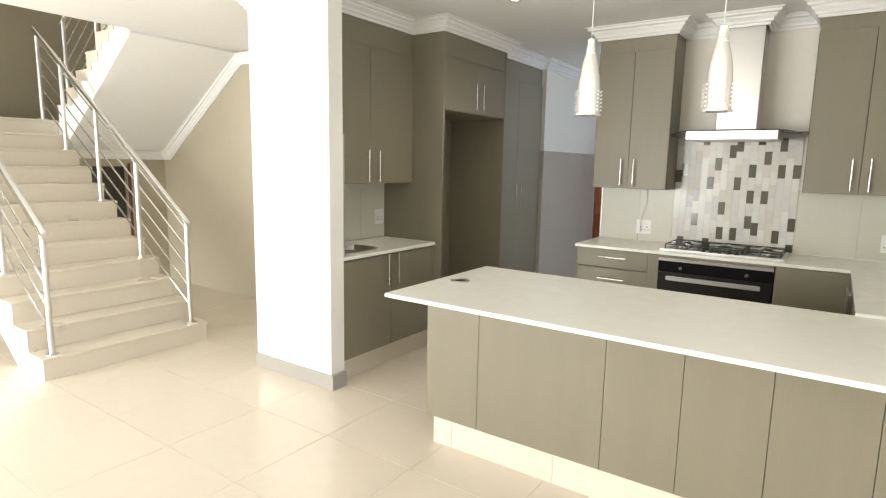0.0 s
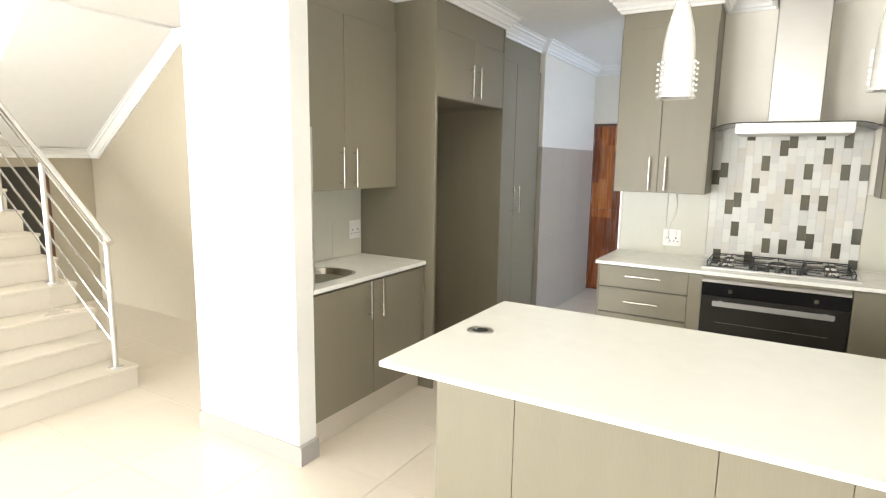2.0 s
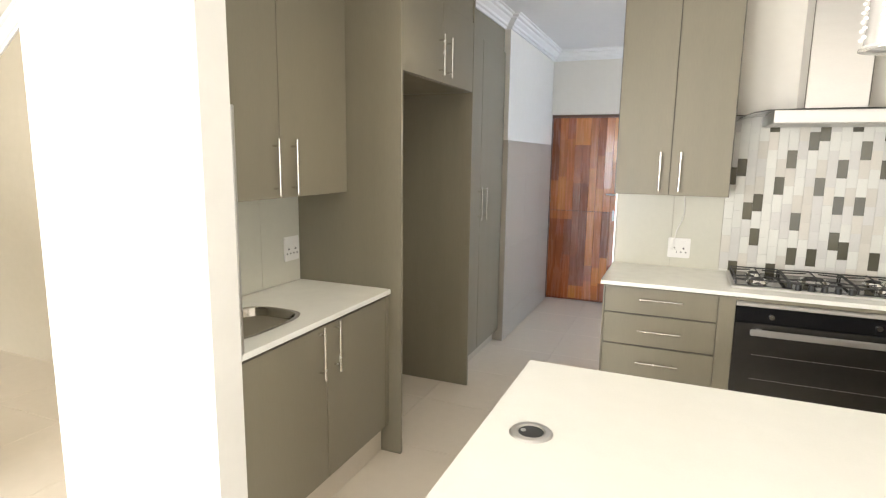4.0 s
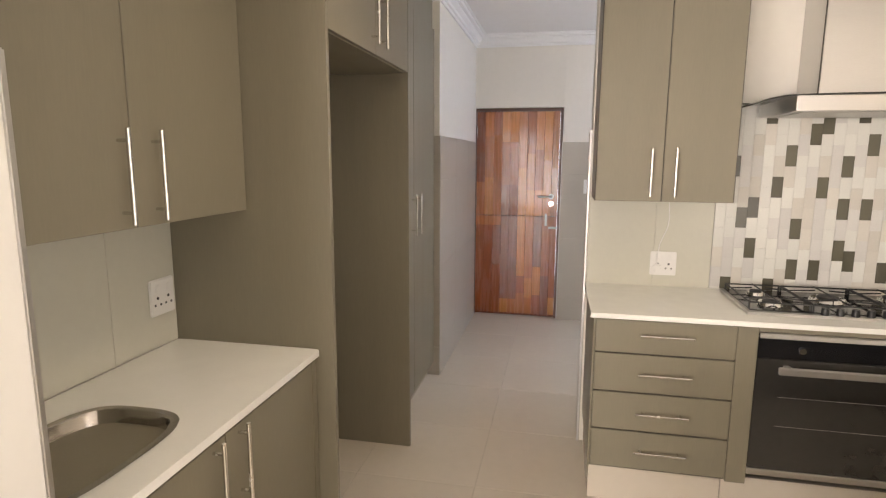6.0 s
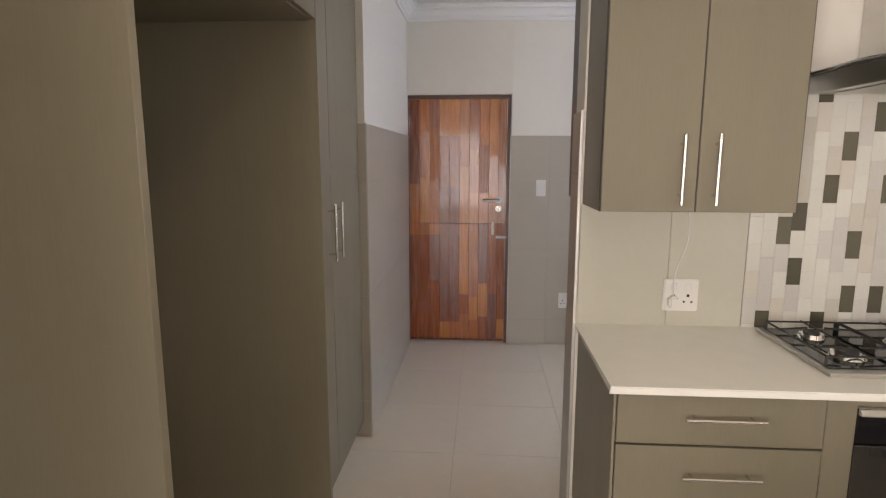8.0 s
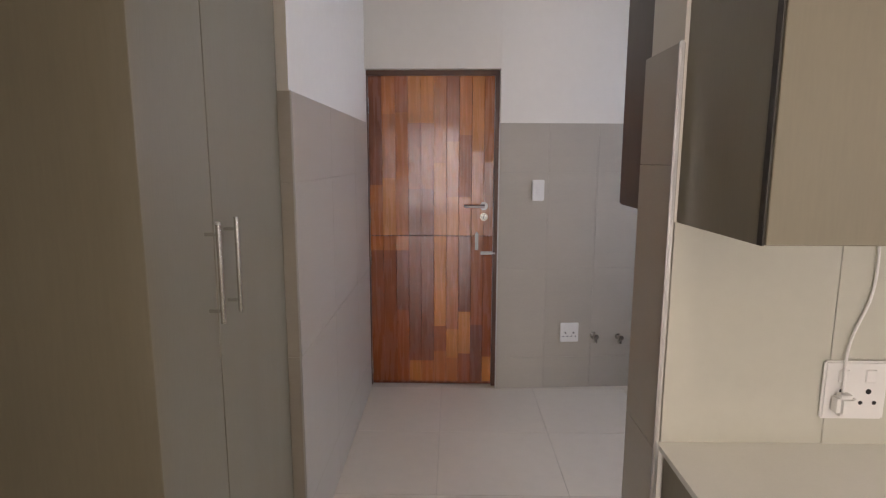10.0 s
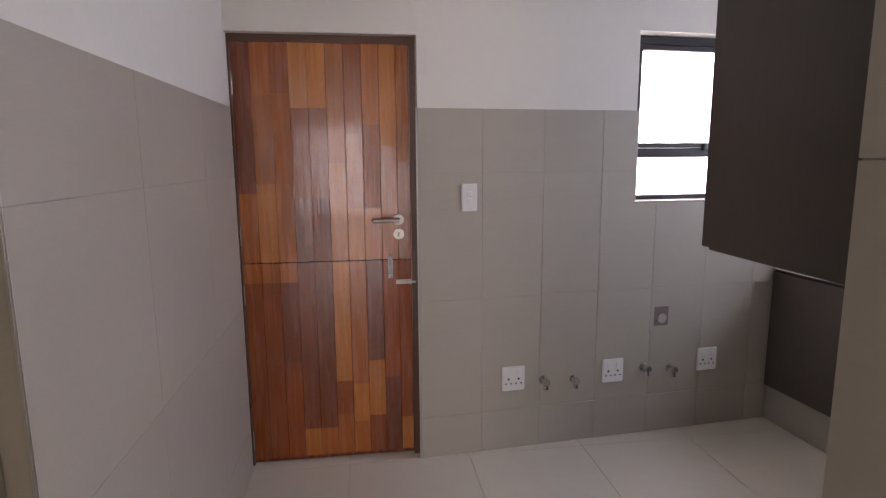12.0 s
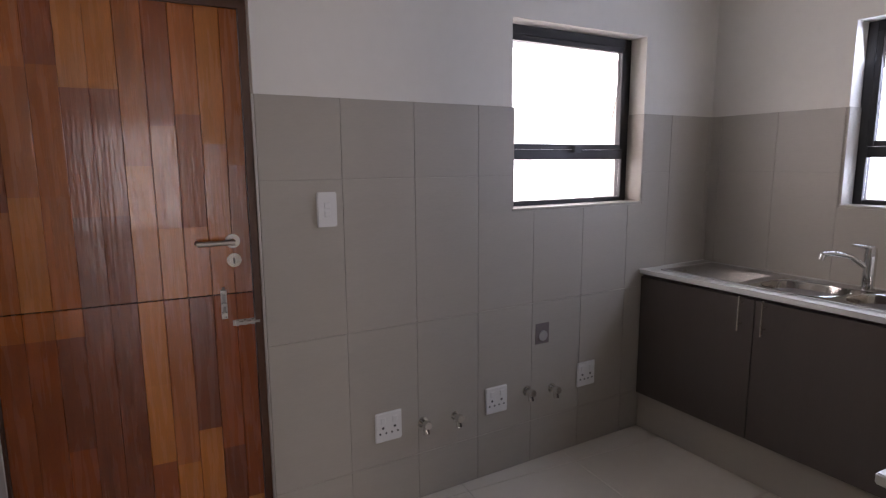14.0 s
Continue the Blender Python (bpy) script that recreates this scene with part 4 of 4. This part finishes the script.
part("grease_filter", block(-0.26, 0.26, -0.42, -0.10, -0.019, -0.0155, 0.001), ALU, c, "aluminium grease filter")
part("chimney", block(-0.14, 0.14, -0.25, -0.001, 0.0550, 0.818, 0.002), STEEL, c, "brushed steel chimney")
part("chimney_edge", block(0.1405, 0.142, -0.249, -0.240, 0.0555, 0.80, 0), TAUPE_EDGE, c)
part("chimney_edge", block(-0.142, -0.1405, -0.249, -0.240, 0.0555, 0.80, 0), TAUPE_EDGE, c)



# ---- sockets, switches and pipes ----
def socket(m, label, single_hole=False, w=0.122, h=0.13):
    c = thing("wall_socket", m, label, "socket", "white wall sockets")
    part("plate", block(-w / 2, w / 2, -0.011, 0, -h / 2, h / 2, 0.004, 2), WHITE_PLASTIC, c)
    for u in ((-0.027, 0.027) if not single_hole else (0.027,)):
        part("rocker", block(u - 0.011, u + 0.011, -0.015, -0.0112, 0.018, 0.046, 0.002), WHITE_PLASTIC, c)
        bm = bmesh.new()
        for du, dz, r in ((0, -0.002, 0.0058), (-0.014, -0.026, 0.0045), (0.014, -0.026, 0.0045)):
            rod(bm, (u + du, -0.0108, dz), (u + du, -0.0116, dz), r, 10)
        part("pin_holes", bm, BLACK, c, "dark round pin holes")
    return c


socket(SKEW @ pose(-1.196, Y_FAR - 0.0115, 0.385), "white double wall socket low on the tiled wall")
socket(SKEW @ pose(-0.637, Y_FAR - 0.0115, 0.378), "white double wall socket low on the tiled wall")
socket(SKEW @ pose(-0.066, Y_FAR - 0.0115, 0.394), "white double wall socket near the sink cabinet")
s1 = socket(pose(-1.141, 5.433, 1.044), "white wall socket above the worktop with a white lead", False, 0.13, 0.125)
part("plug", block(-0.052, -0.014, -0.045, -0.012, -0.045, 0.0, 0.008, 2), WHITE_PLASTIC, s1, "white plug")
socket(pose(-3.068, 4.063, 1.093, 0, 0, 90), "white double wall socket above the prep worktop")
socket(pose(0.60, 5.433, 1.05), "white double wall socket above the worktop")

cu = bpy.data.curves.new("power_lead", "CURVE")
cu.dimensions, cu.bevel_depth, cu.bevel_resolution = "3D", 0.0028, 2
sp = cu.splines.new("BEZIER")
sp.bezier_points.add(3)
for bp, co in zip(sp.bezier_points, ((-1.135, 5.415, 1.392), (-1.128, 5.425, 1.25), (-1.165, 5.42, 1.14), (-1.174, 5.41, 1.045))):
    bp.co, bp.handle_left_type, bp.handle_right_type = co, "AUTO", "AUTO"
cu.materials.append(WHITE_PLASTIC)
tagged(new("power_lead", cu), "thin white lead hanging from the cabinet to the socket", "cable")

c = thing("light_switch", SKEW @ pose(-1.430, Y_FAR - 0.0115, 1.317), "white light switch on the tiled wall by the door", "switch")
part("plate", block(-0.039, 0.039, -0.011, 0, -0.066, 0.066, 0.004, 2), WHITE_PLASTIC, c)
part("rocker", block(-0.012, 0.012, -0.015, -0.0112, 0.004, 0.028, 0.002), WHITE_PLASTIC, c)
part("rocker", block(-0.012, 0.012, -0.015, -0.0112, -0.028, -0.004, 0.002), WHITE_PLASTIC, c)


def valve(x, z, big):
    c = thing("washing_machine_tap", SKEW @ pose(x, Y_FAR - 0.0115, z), "chrome washing machine tap on the tiled wall", "tap", "washing machine taps")
    r = 0.024 if big else 0.02
    bm = rod(bmesh.new(), (0, 0, 0), (0, -0.006, 0), r, 20)
    part("flange", bm, CHROME, c, "", True)
    bm = rod(bmesh.new(), (0, -0.005, 0), (0, -0.040, 0), 0.013, 14)
    rod(bm, (0, -0.028, 0.004), (0, -0.040, -0.040), 0.012, 12, 0.014)
    part("body", bm, CHROME, c, "", True)
    bm = rod(bmesh.new(), (0, -0.039, 0.002), (0, -0.058, 0.004), 0.021, 8, 0.017)
    part("knob", bm, CHROME, c)


for x, z, big in ((-1.030, 0.360, True), (-0.864, 0.351, False), (-0.453, 0.381, True), (-0.293, 0.362, True)):
    valve(x, z, big)
c = thing("drain_box", SKEW @ pose(-0.360, Y_FAR - 0.0115, 0.657), "small square recessed drain point with a grey pipe", "drain")
DRAIN_PIPE = material("grey_pipe", (0.42, 0.38, 0.36), 0.5, vary=0.1, scale=20)
DRAIN = material("raw_pink_plaster", (0.22, 0.18, 0.17), 0.9, vary=0.15, scale=30)
part("patch", block(-0.042, 0.042, -0.0015, 0, -0.052, 0.052, 0.0005), DRAIN, c, "raw plaster patch")
part("pipe", rod(bmesh.new(), (0.004, -0.002, -0.012), (0.004, -0.006, -0.012), 0.026, 20), DRAIN_PIPE, c, "grey pipe end", True)

# grommet in the breakfast bar
c = thing("worktop_grommet", pose(-1.460, 2.925, 0.909), "round steel pop-up socket set in the worktop", "socket")
part("ring", lathe(bmesh.new(), [(0.032, 0.0035), (0.036, 0.006), (0.050, 0.005), (0.055, 0.0002)], 36), STEEL, c, "", True)
part("lid", rod(bmesh.new(), (0, 0, 0.0005), (0, 0, 0.003), 0.032, 32), BLACK, c, "black lid")
part("latch", rod(bmesh.new(), (-0.02, 0, 0.003), (-0.02, 0, 0.005), 0.007, 12), STEEL, c)


# ---- pendants and downlight ----
def pendant(x, y, z):
    c = thing("pendant_lamp", pose(x, y, z), "white bottle-shaped pendant lamp with beaded sides", "pendant lamp", "pendants over the breakfast bar")
    shade = [(0.046, 0.002), (0.063, 0.0), (0.063, 0.004), (0.0555, 0.010), (0.0535, 0.05), (0.0525, 0.12), (0.049, 0.174), (0.041, 0.226), (0.027, 0.28), (0.0198, 0.315), (0.0182, 0.33), (0.0182, 0.347), (0.020, 0.352), (0.012, 0.358)]
    part("shade", lathe(bmesh.new(), shade, 40), SHADE, c, "satin silver-white metal shade", True)
    part("socket_cup", lathe(bmesh.new(), [(0.0, 0.30), (0.022, 0.298), (0.024, 0.24), (0.0, 0.238)], 20), WHITE_PLASTIC, c, "", True)
    for row in range(6):
        for k in range(10):
            t = 2 * math.pi * (k + 0.35) / 10
            bead = new("bead", BEAD)
            bead.parent = c
            bead.matrix_basis = Matrix.Translation((0.0605 * math.cos(t), 0.0605 * math.sin(t), 0.024 + row * 0.0175))
    part("cable", rod(bmesh.new(), (0, 0, 0.357), (0, 0, CEIL_Z - z - 0.02), 0.0022, 8), WHITE_PLASTIC, c)
    part("ceiling_rose", lathe(bmesh.new(), [(0.0, CEIL_Z - z - 0.03), (0.03, CEIL_Z - z - 0.028), (0.045, CEIL_Z - z - 0.012), (0.047, CEIL_Z - z - 0.0005)], 28), WHITE_PLASTIC, c, "", True)


GLASS_BEAD = material("pale_glass_bead", (0.9, 0.9, 0.88), 0.06, vary=0.01)
bm = bmesh.new()
bmesh.ops.create_icosphere(bm, subdivisions=1, radius=0.0046)
BEAD = mesh("bead", bm, GLASS_BEAD, True)
SHADE = material("satin_silver_white_shade", (0.86, 0.85, 0.82), 0.26, 0.55, vary=0.02, scale=8, coat=0.3)
pendant(-0.795, 3.0, 1.806)
pendant(-0.22, 3.0, 1.803)
LIT_LENS = material("lit_downlight_lens", (0.85, 0.84, 0.80), 0.3)
LIT_LENS.node_tree.nodes["Principled BSDF"].inputs["Emission Color"].default_value = (1.0, 0.93, 0.82, 1)
LIT_LENS.node_tree.nodes["Principled BSDF"].inputs["Emission Strength"].default_value = 2.5
c = thing("ceiling_downlight", pose(-1.751, 4.004, CEIL_Z - 0.0005), "small round recessed ceiling downlight, lit", "ceiling light")
part("bezel", lathe(bmesh.new(), [(0.028, -0.004), (0.040, -0.007), (0.044, -0.0005)], 28), ALU, c, "", True)
part("lens", rod(bmesh.new(), (0, 0, -0.004), (0, 0, -0.001), 0.029, 24), LIT_LENS, c, "glowing white lens")

# ---- stairs ----
RISE, GOING, X0, Y0, Y1, N1 = 0.163, 0.243, -4.18, 1.815, 3.065, 12
c = thing("staircase", pose(X0, Y0, 0), "cream tiled concrete staircase with two flights and a landing", "stairs")
WIDE = Y1 - Y0
for k in range(N1):
    z = RISE * k
    x = -GOING * k
    part("riser", block(x - 0.012, x, 0, WIDE, z if k else 0.0, z + RISE - 0.0215, 0.001), STAIR_TILE, c)
    deep = GOING if k < N1 - 1 else 8.3 + X0 - GOING * (N1 - 1)
    wide = WIDE if k < N1 - 1 else 4.268 - Y0
    part("tread", block(x - deep - 0.012, x + 0.012, -0.008, wide + (0.008 if k < N1 - 1 else 0), z + RISE - 0.021, z + RISE, 0.003), STAIR_TILE, c)
bm = bmesh.new()
prof = [(-0.0125, 0.0)]
for k in range(N1):
    prof += [(-GOING * k - 0.0125, RISE * (k + 1) - 0.022), (-GOING * (k + 1) - 0.0125, RISE * (k + 1) - 0.022)]
prof[-1] = (-GOING * N1 - 0.0125, RISE * N1 - 0.022)
prof += [(-GOING * N1 - 0.0125, RISE * N1 - 0.33), (-GOING * 1.9, 0.0)]
sides = [[bm.verts.new((x, y, z)) for x, z in prof] for y in (0.006, WIDE - 0.006)]
n = len(prof)
bm.faces.new(sides[0])
bm.faces.new(sides[1])
for k in range(n):
    bm.faces.new((sides[0][k], sides[0][(k + 1) % n], sides[1][(k + 1) % n], sides[1][k]))
part("lower_flight_slab", bm, PAINT, c, "white plastered concrete flight")
LAND = RISE * N1
part("landing_slab", block(-8.298 - X0, -GOING * (N1 - 1) - 0.014, 0.0, 4.268 - Y0, LAND - 0.30, LAND - 0.022, 0), PAINT, c, "white plastered landing slab")
# upper flight, back over the cupboard
XU, N2 = -6.82 - X0, 11
ya, yb = Y1 + 0.015 - Y0, 4.268 - Y0
bm = bmesh.new()
XM, XE = -5.2101 - X0, XU + GOING * N2 + 0.0125
prof = [(-6.88 - X0, 1.66), (-6.72 - X0, 1.66), (XM, CEIL_Z - 0.021), (XM + 0.0002, CEIL_Z + 0.16), (XE, CEIL_Z + 0.16)]
for k in reversed(range(N2)):
    xa = XU + GOING * k + 0.0125
    prof += [(xa + GOING, LAND - 0.022 + RISE * (k + 1)), (xa, LAND - 0.022 + RISE * (k + 1))]
prof += [(XU + 0.0125, LAND - 0.022), (-6.88 - X0, LAND - 0.022)]
sides = [[bm.verts.new((x, y, z)) for x, z in prof] for y in (ya, yb - 0.004)]
n = len(prof)
bm.faces.new(sides[0])
bm.faces.new(sides[1])
for k in range(n):
    bm.faces.new((sides[0][k], sides[0][(k + 1) % n], sides[1][(k + 1) % n], sides[1][k]))
part("upper_flight_slab", bm, CEIL, c, "white plastered concrete flight")
# stepped tile border on the open side of the upper flight
for k in range(1, N2):
    x, z = XU + GOING * k, LAND + RISE * k
    bm = bmesh.new()
    outline = [(x + 0.013, z - 0.024), (x + 0.013, z + RISE - 0.023), (x + GOING + 0.012, z + RISE - 0.023), (x + GOING + 0.012, z + RISE - 0.115), (x + 0.105, z + RISE - 0.115), (x + 0.105, z - 0.024)]
    rims = [[bm.verts.new((p, y, q)) for p, q in outline] for y in (ya - 0.009, ya - 0.0005)]
    bm.faces.new(rims[0])
    bm.faces.new(rims[1])
    for e in range(6):
        bm.faces.new((rims[0][e], rims[0][(e + 1) % 6], rims[1][(e + 1) % 6], rims[1][e]))
    part("edge_tile", bm, STAIR_TILE, c, "cream tile border")
for k in range(N2):
    x, z = XU + GOING * k, LAND + RISE * k
    part("riser", block(x, x + 0.012, ya, yb - 0.004, z + 0.001, z + RISE - 0.0215, 0.001), STAIR_TILE, c)
    part("tread", block(x - 0.012, x + GOING + 0.012, ya - 0.006, yb - 0.003, z + RISE - 0.021, z + RISE, 0.003), STAIR_TILE, c)
structure("wall_under_landing", grid_solid([3.07, 4.27], [0.0, 1.655], [(3.16, 3.80, 0.0, 1.47)], lambda u, v, d: ((-7.0, -6.87)[d], u, v)), BEIGE, "greige wall under the landing with a low cupboard opening", "wall")
structure("wall_cupboard_back", block(-7.62, -7.55, 3.0, 4.27, 0, 1.655, 0), BEIGE, "plain wall at the back of the stair cupboard", "wall")
door2 = tagged(new("door_2"), "dark low cupboard door under the landing, shut", "door", kind="structure")
part("door_leaf", block(-6.96, -6.93, 3.17, 3.79, 0.01, 1.46, 0.002), DARK_DOOR, door2)
part("door_frame", block(-6.975, -6.862, 3.80, 3.835, 0.0, 1.50, 0.002), FRAME_WOOD, door2)
cornice("trim_cornice_soffit", [(-6.868, 3.09), (-6.868, 4.269), (-6.72, 4.269), (-5.23, 4.269), (-3.26, 4.269)], 0, "white stepped plaster cornice under the upper flight", [1.655, 1.655, 1.655, CEIL_Z - 0.02, CEIL_Z - 0.002])


# ---- railings ----
def railing(name, y, posts, label, rods=5, high=0.90):
    """Posts at (x, foot z); sloping rods and a handrail between the first and last."""
    c = thing(name, pose(posts[0][0], y, posts[0][1]), label, "railing", "stair railings")
    x0, z0 = posts[0]
    loc = [(x - x0, z - z0) for x, z in posts]
    for x, z in loc:
        bm = rod(bmesh.new(), (x, 0, z), (x, 0, z + high - 0.03), 0.019, 16)
        p = part("post", bm, STEEL, c, "", True)
        part("base_flange", rod(bmesh.new(), (x, 0, z + 0.0005), (x, 0, z + 0.010), 0.045, 24), STEEL, p, "round steel flange", True)
    sl = (loc[-2][1] - loc[0][1]) / (loc[-2][0] - loc[0][0])
    xa, xb = loc[0][0], loc[-1][0]
    sgn = 1 if xb < xa else -1
    bm = rod(bmesh.new(), (xa + sgn * 0.05, 0, high - 0.01 + sgn * 0.05 * sl), (xb - sgn * 0.06, 0, high - 0.01 + (xb - sgn * 0.06) * sl), 0.025, 18)
    part("handrail", bm, CHROME, c, "polished tubular handrail", True)
    for k in range(rods):
        h = 0.13 + k * (high - 0.24) / (rods - 1)
        bm = rod(bmesh.new(), (xa, 0.018, h), (xb, 0.018, h + xb * sl), 0.0075, 10)
        part("rail", bm, CHROME, c, "", True)
    return c


def foot(k, x):
    return (x, RISE * k)


railing("stair_railing", 2.96, [foot(1, -4.25), foot(4, -5.02), foot(7, -5.72), foot(10, -6.40), (-6.91, LAND)], "brushed steel stair railing with sloping rods on the open side")
railing("stair_railing", 1.90, [foot(1, -4.25), foot(4, -5.02), foot(7, -5.72), foot(10, -6.40), (-6.91, LAND)], "brushed steel stair railing with sloping rods")
up = [(X0 + XU + GOING * k + 0.10, LAND + RISE * (k + 1)) for k in (0, 3, 6, 9)]
railing("stair_railing", 3.15, up, "brushed steel railing of the upper flight")

# ---- floor tiles, laid last ----
PITCH, GAP = 0.605, 0.0022
tm = mesh("floor_tile", block(0, PITCH - GAP, 0, PITCH - GAP, -0.010, 0, 0.0012), FLOOR_TILE)
xs = [-2.035 + PITCH * k for k in range(-11, 9)]
ys = [2.44 + PITCH * k for k in range(-10, 10)]
rest = bmesh.new()
for x in xs:
    for y in ys:
        if x < -8.5 or y < -3.2 or x > 2.6 or (y > 4.3 and (x < -3.3 or x > 0.7)):
            continue
        near = -5.6 < x < 1.2 and y > -0.1
        if near:
            ob = new("floor_tile", tm)
            ob.parent = floor
            ob.matrix_basis = Matrix.Translation((x, y, 0))
        else:
            box(rest, x, x + PITCH - GAP, y, y + PITCH - GAP, -0.010, 0)
ob = part("floor_tiles_far", rest, FLOOR_TILE, floor)
tagged(ob, kind="stuff")
